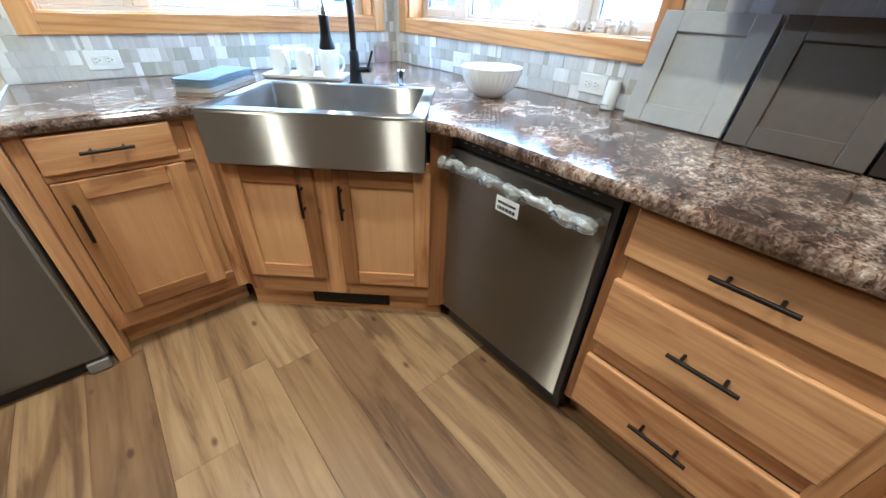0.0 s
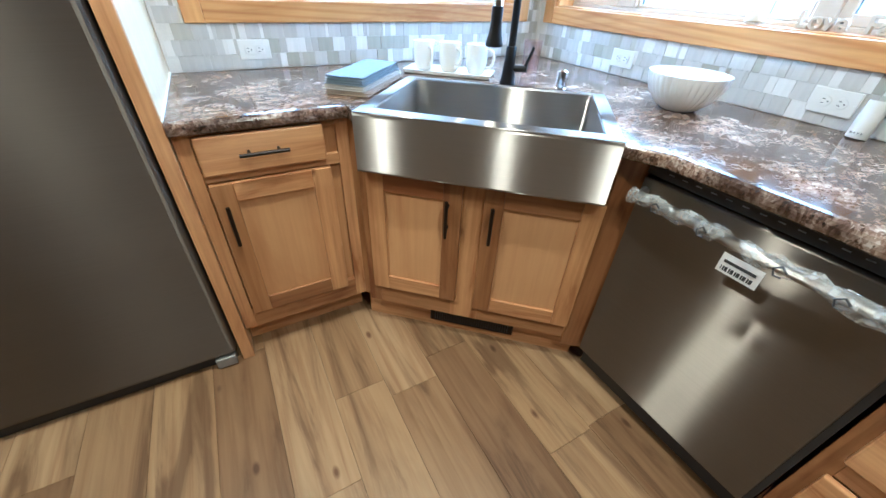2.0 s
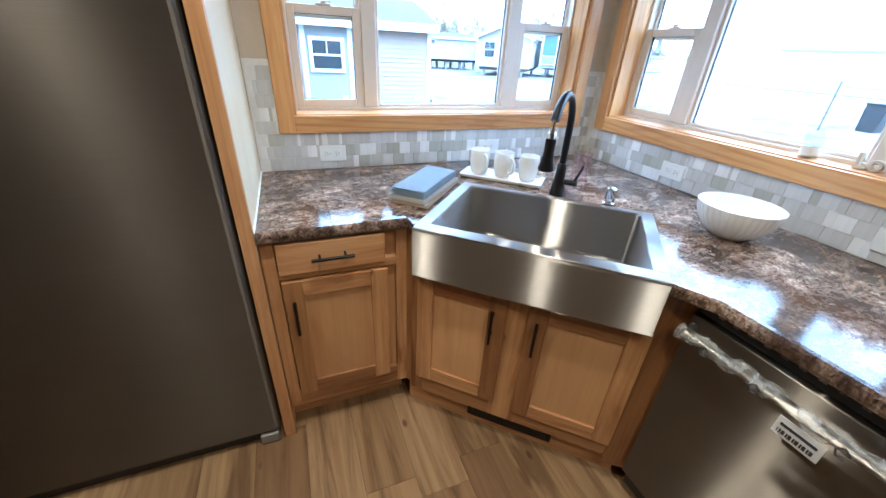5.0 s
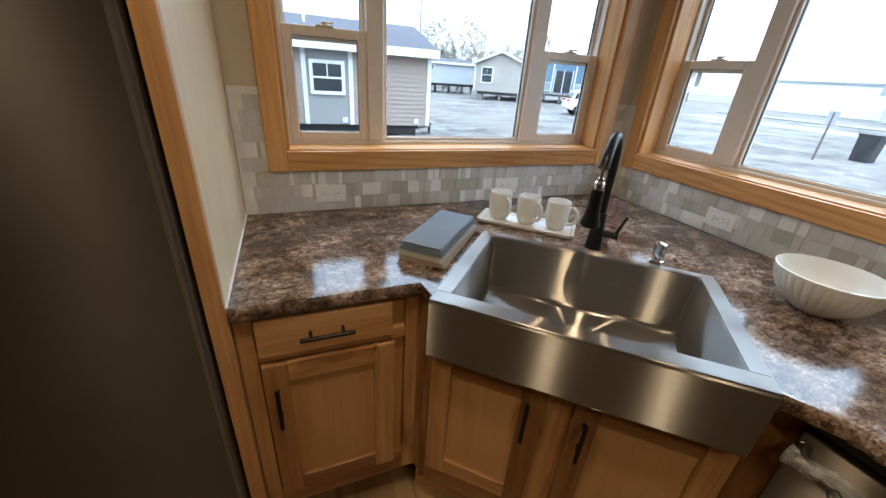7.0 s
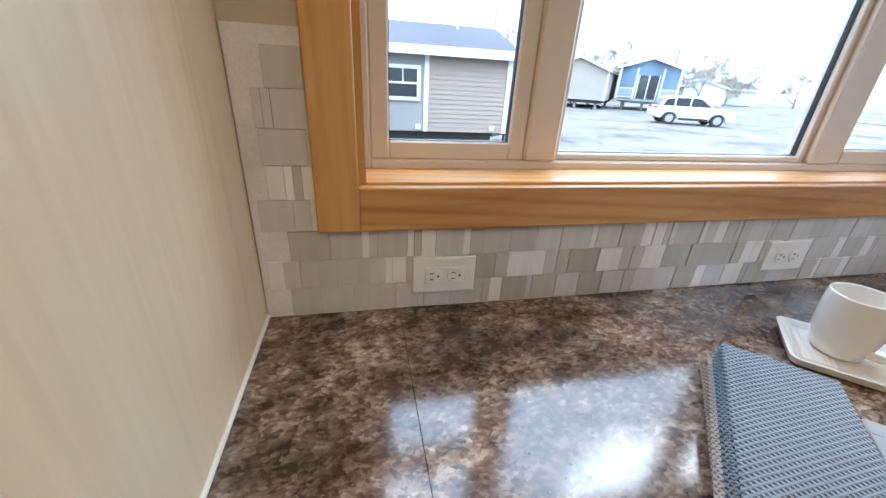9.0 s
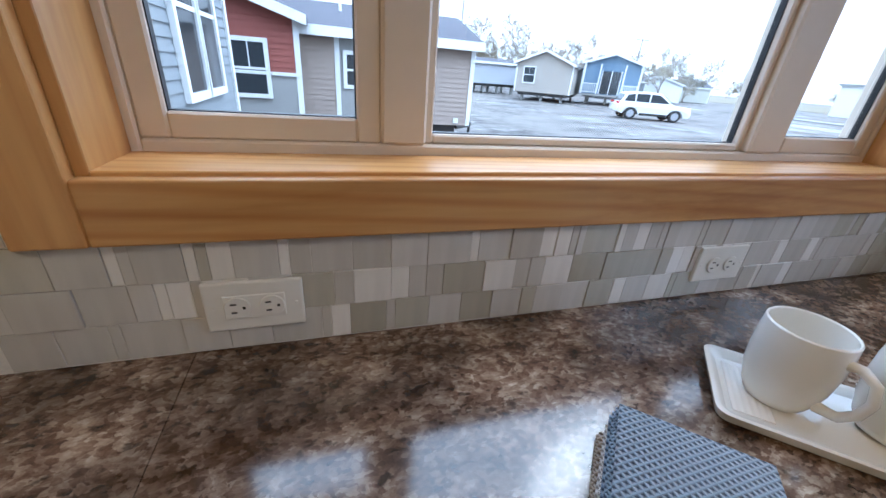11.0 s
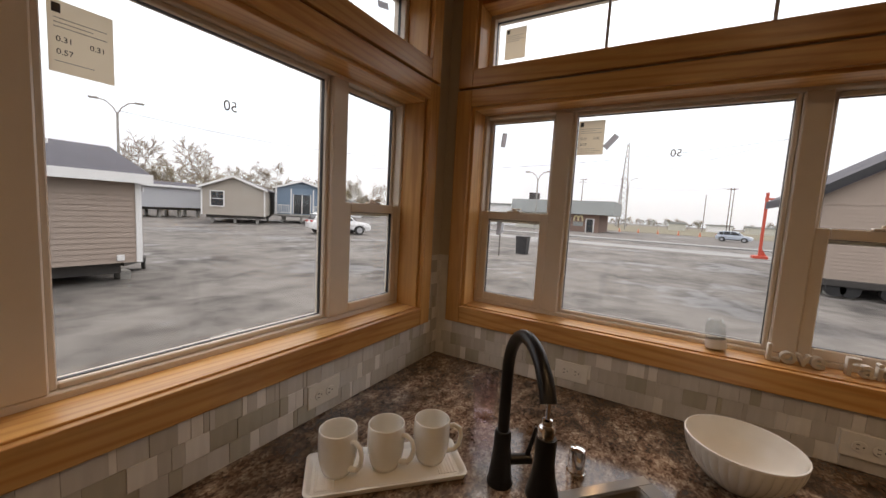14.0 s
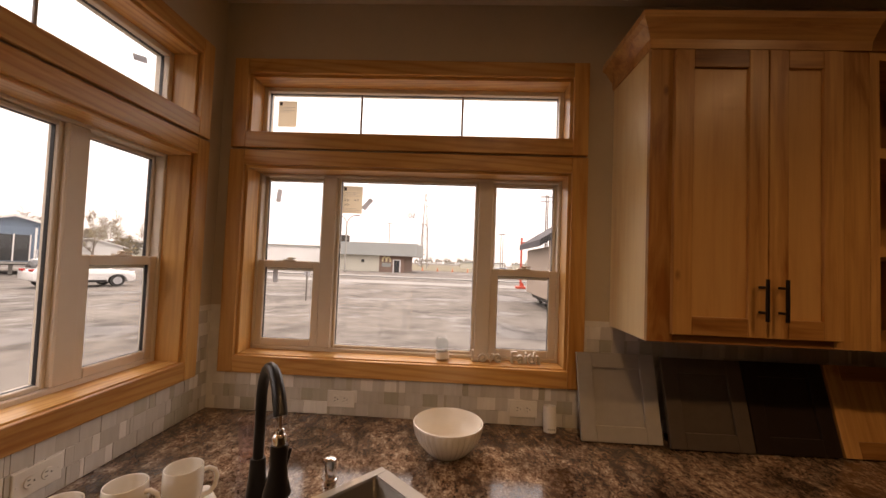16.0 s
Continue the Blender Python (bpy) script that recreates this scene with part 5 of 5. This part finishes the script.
# tan home seen past the east window, with its trailer frame
east_home = gable_house("manufactured_home", pose(16.2, -5.35, 0.0, 0, 0, -90), 8.2, 5.5, 2.55, 0, TAN_LAP, "tan lap-sided manufactured home on a trailer frame", windows=(), front_gable=True, lift=0.6, eave=0.35, roofed=False)
part("tall_gable", prism([(0, 2.551), (8.2, 2.551), (8.2, 8.02), (0, 2.85)], 0.021, 0.1, 1), TAN_LAP, east_home)
for k in range(21):
    z = 2.55 + 0.25 * k
    lap_wall(max(0, (z + 0.25 - 2.98) / 0.63), 8.2, z, z + 0.25, 0.02, TAN_LAP, east_home)
part("roof", prism([(-0.5, 2.86), (8.4, 8.47), (8.4, 8.15), (-0.5, 2.54)], -0.3, 5.5, 1), ROOF, east_home, "dark shingle roof")
part("rake_board", prism([(-0.5, 2.87), (8.4, 8.48), (8.4, 8.22), (-0.5, 2.61)], -0.34, -0.301, 1), GASKET, east_home, "black rake board")
part("trailer_frame", bx((0.3, -0.35, -0.18), (2.6, -0.1, 0.02)), STEEL_DARK, east_home)
for u in (0.6, 0.95, 1.9):
    part("trailer_wheel", tube([(u, -0.3, -0.28), (u, -0.08, -0.28)], 0.26, 18), TYRE, east_home)

# low commercial building across the street
shop = thing("shop_building", pose(70, 24.9, GROUND, 0, 0, -90), "low cream shop building with green-grey mansard roof", "building")
part("wall", bx((0, 0, 0), (10.55, 12, 3.15)), STUCCO, shop)
part("brick_wall", bx((10.55, -0.05, 0), (15.5, 12, 3.15)), BRICK, shop)
part("mansard", prism([(-1.0, 3.15), (-0.6, 5.6), (12, 5.6), (12, 3.15)], -0.8, 17.9, 0), MANSARD, shop)
part("entrance", bx((13.45, -0.15, 0), (14.55, 0, 2.3)), DARK_GLASS, shop)
part("entrance_trim", bx((13.25, -0.12, 0), (14.75, -0.02, 2.45)), TRIM, shop)
part("small_window", bx((7.0, -0.06, 1.7), (7.6, 0, 2.3)), DARK_GLASS, shop)
part("roof_unit", bx((-0.6, 9.0, 5.6), (1.2, 11.0, 7.5), 0.05), STEEL_DARK, shop)
logo = bmesh.new()
for s in (0, 1):
    tube([(11.6 + s * 0.75 + 0.4 * math.cos(a), -0.2, 1.95 + 0.95 * math.sin(a)) for a in [math.pi * k / 10 for k in range(11)]], 0.16, 8, logo)
part("sign_arch", logo, YELLOW, shop, "pale arched sign shape")
part("sign_panel", bx((11.1, -0.14, 1.0), (12.85, -0.06, 1.75)), MANSARD, shop)
annex = thing("white_annex", pose(78, 44, GROUND, 0, 0, -90), "low white annex building behind the shop", "building")
part("wall", bx((0, 0, 0), (20, 10, 4.6)), TRIM, annex)
part("roof", bx((-0.3, -0.3, 4.6), (20.3, 10.3, 4.9)), MANSARD, annex)


# ---- parked car ----
def suv(m, paint, label):
    t = thing("parked_suv", m, label, "car", "parked cars")
    body = [(-2.3, 0.45), (-2.32, 0.85), (-2.2, 1.0), (1.05, 1.03), (1.9, 0.96), (2.25, 0.8), (2.32, 0.5), (2.2, 0.32), (1.85, 0.3), (1.78, 0.52), (1.6, 0.68), (1.35, 0.74), (1.1, 0.68), (0.92, 0.52), (0.85, 0.3), (-0.95, 0.3), (-1.02, 0.52), (-1.2, 0.68), (-1.45, 0.74), (-1.7, 0.68), (-1.88, 0.52), (-1.95, 0.32)]
    part("body", prism(body, -0.9, 0.9, 1, 0.03), paint, t, "glossy painted body", smooth=True)
    cabin = [(-2.15, 0.98), (-1.9, 1.55), (-1.5, 1.66), (0.1, 1.66), (0.35, 1.6), (1.15, 1.02)]
    part("cabin", prism(cabin, -0.78, 0.78, 1, 0.04), paint, t, smooth=True)
    for s in (-1, 1):
        y = 0.785 * s
        for pts in ([(-1.95, 1.08), (-1.8, 1.45), (-1.35, 1.54), (-1.3, 1.08)], [(-1.22, 1.08), (-1.25, 1.55), (-0.42, 1.57), (-0.42, 1.08)], [(-0.34, 1.08), (-0.34, 1.57), (0.2, 1.54), (0.9, 1.08)]):
            part("side_window", prism(pts, min(y, y + 0.012 * s), max(y, y + 0.012 * s), 1), DARK_GLASS, t)
        part("sill_trim", bx((-0.9, 0.89 * s - 0.02, 0.28), (0.82, 0.89 * s + 0.02, 0.42)), TYRE, t)
        for x in (-1.45, 1.35):
            w = part("wheel", tube([(x, 0.68 * s, 0.36), (x, 0.9 * s, 0.36)], 0.36, 24), TYRE, t, "black tyre")
            part("rim", tube([(x, 0.88 * s, 0.36), (x, 0.915 * s, 0.36)], 0.23, 16), GREY_TAPE, w)
        part("tail_light", bx((-2.335, 0.55 * s - 0.2, 0.9), (-2.2, 0.55 * s + 0.2, 1.03), 0.02), plain("red_lens", (0.4, 0.02, 0.02), 0.2), t)
        part("headlight", bx((2.1, 0.6 * s - 0.2, 0.78), (2.29, 0.6 * s + 0.2, 0.9), 0.02), CHROME, t)
    part("rear_window", prism([(-2.14, 1.08), (-1.93, 1.5), (-1.9, 1.5), (-2.11, 1.08)], -0.62, 0.62, 1), DARK_GLASS, t).location.x = -0.02
    part("windscreen", prism([(1.08, 1.08), (0.42, 1.56), (0.46, 1.58), (1.13, 1.1)], -0.66, 0.66, 1), DARK_GLASS, t)


suv(pose(19.2, 20.9, GROUND, 0, 0, -22), CAR_WHITE, "white compact sport utility car parked on the lot")
suv(pose(72, -10.3, GROUND, 0, 0, -105), plain("pale_blue_car_paint", (0.42, 0.47, 0.54), 0.25, vary=0.02, bumps=0.0, coat=0.8), "pale blue compact car standing by the street")

# red post on a square foot, with its dark slanted top plate
red = thing("sign_pole", pose(34.5, -7.1, GROUND), "tall red painted post on a square red foot", "sign pole")
RED_PAINT = plain("red_post_paint", (0.52, 0.075, 0.045), 0.5)
part("foot", bx((-0.45, -0.45, 0), (0.45, 0.45, 0.22), 0.03), RED_PAINT, red)
part("post", bx((-0.09, -0.09, 0.22), (0.09, 0.09, 4.9), 0.02), RED_PAINT, red)
part("brace", prism([(-0.09, 0.22), (-0.4, 0.22), (-0.09, 0.75)], -0.03, 0.03, 0), RED_PAINT, red)
part("bracket", bx((-0.05, -0.5, 4.35), (0.05, 0.12, 4.5), 0.01), RED_PAINT, red)

# bin, posts, cones
binn = thing("litter_bin", pose(19.3, 6.1, GROUND), "dark square litter bin on the lot", "bin")
part("bin_body", prism([(-0.28, 0), (0.28, 0), (0.33, 0.95), (-0.33, 0.95)], -0.3, 0.3, 0, 0.02), GASKET, binn)
part("bin_lid", bx((-0.33, -0.35, 0.95), (0.33, 0.35, 1.03), 0.02), GASKET, binn)
post = thing("post_sign", pose(17.0, 6.6, GROUND), "thin dark post with small sign on the lot", "sign post")
part("post", tube([(0, 0, 0), (0, 0, 1.7)], 0.04, 8), POLE, post)
part("board", bx((-0.02, -0.16, 1.25), (0.02, 0.16, 1.75)), GREY_TAPE, post)
for k in range(6):
    c = tagged(part("traffic_cone", lathe([(0.3, 0), (0.3, 0.06), (0.18, 0.08), (0.05, 0.9), (0, 0.9)], 12), ORANGE), "orange traffic cone beside the street", "traffic cone", "traffic cones")
    c.matrix_world = pose(92, 8.0 - 3.8 * k, GROUND)
grate = thing("drain_grate", pose(1.6, 4.72, GROUND + 0.001, 0, 0, 8), "pale slotted metal grate on the ground", "drain grate")
for k in range(9):
    part("grate_bar", bx((k * 0.06, 0, 0), (k * 0.06 + 0.034, 0.3, 0.02)), BLOCK, grate)


def utility_pole(x, y, h, arms=1, lamp=False):
    t = thing("street_lamp" if lamp else "utility_pole", pose(x, y, GROUND, 0, 0, 60 if y > 40 else 0), "grey street lamp pole with two curved arms" if lamp else "wooden utility pole with cross arm", "street lamp" if lamp else "utility pole", "poles along the street")
    part("pole", tube([(0, 0, 0), (0, 0, h)], [0.16, 0.1], 8), BLOCK if lamp else POLE, t)
    if lamp:
        for d in (-1, 1):
            part("arm", tube([(0, 0, h - 0.2), (0, d * 0.35, h + 0.5), (0, d * 0.9, h + 1.0), (0, d * 1.5, h + 1.15)], 0.06, 6), BLOCK, t)
            part("lamp_head", bx((-0.16, min(d * 1.4, d * 2.2), h + 1.05), (0.16, max(d * 1.4, d * 2.2), h + 1.24), 0.06), BLOCK, t)
    for k in range(arms):
        part("cross_arm", bx((-0.06, -1.2, h - 0.5 - k * 0.9), (0.06, 1.2, h - 0.35 - k * 0.9)), POLE, t)


for x, y, h, a, lamp in ((140, 26, 17, 2, False), (150, 14, 18, 1, False), (115, 9.0, 13.2, 0, True), (150, -18, 15, 1, False), (160, -20, 16, 1, False), (170, -13, 14, 0, False), (60, 18, 8.5, 0, True), (14.6, 48, 10.4, 0, True), (70, -17.5, 16, 2, False), (75, -19, 17, 1, False), (60, 70, 11, 1, False)):
    utility_pole(x, y, h, a, lamp)


def wire(a, b, sag):
    pts = [tuple(p + (q - p) * k / 16 - (sag * 4 * (k / 16) * (1 - k / 16) if i == 2 else 0) for i, (p, q) in enumerate(zip(a, b))) for k in range(17)]
    tagged(part("power_line", tube(pts, 0.022, 5), POLE), "thin dark overhead power line", "power line", "overhead power lines", "structure")


wire((14.6, 48, 10), (70, 48, 14), 1.5)
wire((140, 26, 16), (150, -18, 14.5), 2)
wire((140, 27, 16.5), (70, -17.5, 15.5), 2)
wire((70, -17.5, 15), (60, 70, 11), 2.5)

tower = thing("radio_tower", pose(190, 17.1, GROUND), "tall lattice radio tower far beyond the street", "tower")
TH, TB = 38, 2.1
for sx, sy in ((-1, -1), (1, -1), (1, 1), (-1, 1)):
    part("leg", tube([(sx * TB, sy * TB, 0), (sx * 0.35, sy * 0.35, TH)], [0.2, 0.12], 5), GREY_TAPE, tower)
for k in range(16):
    z0, z1 = TH * k / 16, TH * (k + 1) / 16
    r0, r1 = TB + (0.35 - TB) * k / 16, TB + (0.35 - TB) * (k + 1) / 16
    bm = bmesh.new()
    for a, b in (((-r0, -r0), (r1, -r1)), ((r0, -r0), (r1, r1)), ((r0, r0), (-r1, r1)), ((-r0, r0), (-r1, -r1)), ((r0, -r0), (-r1, -r1)), ((-r0, r0), (r1, r1))):
        tube([(a[0], a[1], z0), (b[0], b[1], z1)], 0.09, 4, bm)
    part("brace", bm, GREY_TAPE, tower)
part("antenna", tube([(0, 0, TH), (0, 0, TH + 6)], 0.1, 5), GREY_TAPE, tower)


# ---- trees ----
def make_tree(seed, h, spread, leaf, density):
    rr = random.Random(seed)
    verts, faces, tips = [], [], []

    def limb(p, d, length, r, depth):
        q, pts, dirn = Vector(p), [], Vector(d).normalized()
        n = 4 if depth < 4 else 2
        for k in range(n + 1):
            pts.append((q.copy(), max(0.03, r * (1 - 0.55 * k / n))))
            dirn = (dirn + Vector((rr.uniform(-1, 1), rr.uniform(-1, 1), rr.uniform(-0.4, 0.7))) * 0.16).normalized()
            q = q + dirn * length / n
        base = len(verts)
        steps = 6 if depth < 2 else 4 if depth < 4 else 3
        side = dirn.orthogonal().normalized()
        other = dirn.cross(side)
        for c, rad in pts:
            for s in range(steps):
                a = 2 * math.pi * s / steps
                verts.append(tuple(c + rad * (side * math.cos(a) + other * math.sin(a))))
        for k in range(n):
            for s in range(steps):
                a, b = base + k * steps + s, base + k * steps + (s + 1) % steps
                faces.append((a, b, b + steps, a + steps))
        if depth >= 5:
            tips.append(pts[-1][0])
            tips.append(pts[1][0])
            return
        for k in range(rr.choice((3, 3, 4)) if depth else 5):
            c, rad = pts[rr.choice((2, 3, 4) if depth < 4 else (1, 2))] if depth else pts[min(4, 1 + k)]
            ang = rr.uniform(0, 6.28)
            out = (side * math.cos(ang) + other * math.sin(ang)) * rr.uniform(0.5, 1.0) * spread + dirn * 0.75
            limb(c, out, length * rr.uniform(0.55, 0.75), rad * 0.62, depth + 1)

    limb((0, 0, 0), (0, 0, 1), h * 0.38, h * 0.022, 0)
    tr = bpy.data.meshes.new("trunk")
    tr.from_pydata(verts, [], faces)
    tr.materials.append(BARK)
    lv, lf = [], []
    for tip in tips:
        for _ in range(density):
            c = tip + Vector((rr.gauss(0, 0.2), rr.gauss(0, 0.2), rr.gauss(0, 0.18)))
            u = Vector((rr.uniform(-1, 1), rr.uniform(-1, 1), rr.uniform(-1, 1))).normalized()
            w = u.orthogonal().normalized() * rr.uniform(0.03, 0.06)
            u = u * rr.uniform(0.05, 0.09)
            b = len(lv)
            lv += [tuple(c - u), tuple(c + w), tuple(c + u), tuple(c - w)]
            lf.append((b, b + 1, b + 2, b + 3))
    cr = bpy.data.meshes.new("crown")
    cr.from_pydata(lv, [], lf)
    cr.materials.append(leaf)
    return tr, cr


KINDS = [make_tree(3, 10.0, 0.9, LEAF, 2), make_tree(8, 11.0, 0.85, LEAF, 1), make_tree(15, 9.0, 1.0, LEAF_G, 3)]


def tree(x, y, kind, s, turn):
    labels = ("bare-limbed tree with sparse yellow-green spring leaves", "nearly bare branching tree behind the homes", "small tree with dull green spring crown")
    t = thing("tree", pose(x, y, GROUND, 0, 0, turn), labels[kind], "tree", "trees behind the lot")
    s *= 0.82
    t.scale = (s, s, s)
    tr, cr = KINDS[kind]
    for nm, me in (("trunk", tr), ("crown", cr)):
        o = new(nm, me)
        o.parent = t


rt = random.Random(12)
for x, y, k, s in ((14, 62, 0, 1.1), (19, 58, 1, 1.2), (23, 60, 0, 1.0), (27, 56, 1, 1.25), (31, 60, 0, 1.0), (39, 58, 1, 1.1), (44, 50, 0, 0.9), (50, 52, 1, 1.0), (55, 55, 0, 1.0), (62, 58, 2, 0.9), (70, 62, 1, 1.0), (36, 66, 2, 0.9), (80, 60, 0, 1.0), (10, 66, 1, 1.1), (96, 52, 2, 0.8), (88, 40, 2, 0.7), (48, 68, 2, 1.0), (66, 70, 0, 1.1), (18, 70, 2, 1.0), (29, 72, 2, 1.0), (16, 59, 0, 0.9), (21, 63, 0, 1.0), (25, 64, 1, 1.0), (33, 57, 1, 0.9), (41, 62, 0, 1.0), (47, 58, 0, 0.85), (52, 64, 1, 1.0), (58, 60, 0, 0.9), (34, 70, 0, 1.1), (43, 72, 1, 1.1)):
    tree(x, y, k, s, rt.uniform(0, 360))
for k in range(46):
    y = 36 - 4.2 * k
    tree(205 + rt.uniform(-8, 20), y, 2, rt.uniform(0.5, 0.95), rt.uniform(0, 360))
for k in range(6):
    b = thing("far_building", pose(180 + 6 * k, -8 - 16 * k, GROUND), "low far building on the horizon", "building", "far buildings")
    part("wall", bx((0, 0, 0), (8, 6 + 2 * (k % 3), 2.6)), TRIM if k % 2 else STUCCO, b)
    part("roof", bx((-0.3, -0.3, 2.6), (8.3, 6.3 + 2 * (k % 3), 3.2)), MANSARD, b)

# ---- backsplash tiles ----
ROW = 0.0525
ZT = 0.9175
rtile = random.Random(7)
WIDTHS = {"s": 0.0125, "m": 0.0255, "l": 0.051, "x": 0.064}
TILE_MESH = {}
for code, w in WIDTHS.items():
    for mk, m in (("g", TILE_GREY), ("o", TILE_OLIVE), ("w", TILE_WHITE)):
        TILE_MESH[code, mk] = mesh_of("tile", bx((0.0003, -TILE_T + 0.001, 0.0003), (w - 0.0003, -0.001, ROW - 0.0003), 0.0006), m)


def row_tiles(length):
    """Widths and kinds of the tiles of one row."""
    u = -rtile.uniform(0, 0.03)
    while u < length - 0.006:
        mk = rtile.choices("gow", (0.62, 0.18, 0.20))[0]
        code = rtile.choices("smlx", (0.18, 0.62, 0.2, 0) if mk == "w" else (0.16, 0.2, 0.42, 0.22))[0]
        if u >= 0 and u + WIDTHS[code] <= length + 0.004:
            yield u, code, mk
        u += WIDTHS[code]


def tiles(parent, m, length, rows, z0):
    for k in range(rows):
        for u, code, mk in row_tiles(length):
            o = new("tile", TILE_MESH[code, mk])
            o.parent = parent
            o.matrix_local = m @ pose(u, -rtile.uniform(0, 0.0028), z0 + k * ROW - CT)


def grout(name, m, blocks, label):
    t = thing(name, m, label, "backsplash", kind="structure")
    bm = bmesh.new()
    for u0, u1, z0, z1 in blocks:
        bx((u0, -0.0055, z0 - CT), (u1, 0, z1 - CT), bm=bm)
    part("grout_bed", bm, GROUT, t)
    return t


north_bed = grout("backsplash_north", pose(-1.756, -0.0002, CT), [(0, 1.753, 0.915, 1.076), (0, 0.105, 1.0762, 1.36), (1.655, 1.753, 1.0762, 1.36)], "glass and marble mosaic backsplash in greys")
east_bed = grout("backsplash_east", pose(-0.0002, -0.003, CT, 0, 0, -90), [(0, 3.0, 0.915, 1.076), (0, 0.045, 1.0762, 1.36), (1.58, 3.0, 1.0762, 1.36)], "glass and marble mosaic backsplash in greys")
I4 = Matrix()
tiles(north_bed, I4, 1.752, 3, ZT)
tiles(north_bed, I4, 0.104, 5, ZT + 3 * ROW)
tiles(north_bed, pose(1.657, 0, 0), 0.096, 5, ZT + 3 * ROW)
tiles(east_bed, I4, 1.58, 3, ZT)
rest = {"g": bmesh.new(), "o": bmesh.new(), "w": bmesh.new()}
for k in range(8):
    for u, code, mk in row_tiles(1.42):
        w = WIDTHS[code]
        a, d = 1.582 + u, rtile.uniform(0, 0.0014)
        z = ZT + k * ROW - CT
        bx((a + 0.0006, -TILE_T + 0.001 - d, z + 0.0006), (a + w - 0.0006, -0.001, z + ROW - 0.0006), bm=rest[mk])
for mk, m in (("g", TILE_GREY), ("o", TILE_OLIVE), ("w", TILE_WHITE)):
    tagged(part("tile_field", rest[mk], m, east_bed), kind="stuff")

# ---- floor planks ----
PW = 0.187
rp = random.Random(21)
KNOWN = {-1.159: -1.064, -1.533: -1.28, -0.785: -1.495, -2.281: -0.87}
PLANK_MESH = {}
x = -1.159 + 7 * PW
while x > ROOM_W:
    right = round(x, 3)
    left = max(x - PW, ROOM_W)
    x -= PW
    if left >= -0.02:
        continue
    start = next((v for q, v in KNOWN.items() if abs(q - right) < 0.01), None)
    y = (start if start is not None else -rp.uniform(0, 1.22)) + 1.22
    while y > ROOM_S:
        a, b = max(y - 1.22, ROOM_S), min(y, 0)
        y -= 1.22
        if b - a < 0.01:
            continue
        w = min(right, 0) - left
        key = (round(w, 3), round(b - a, 3))
        if key not in PLANK_MESH:
            PLANK_MESH[key] = mesh_of("plank", bx((0.0004, 0.0004, -0.008), (w - 0.0004, b - a - 0.0004, 0), 0.0008), PLANK)
        o = new("plank", PLANK_MESH[key])
        o.parent = floor
        o.matrix_world = pose(left, a, 0)
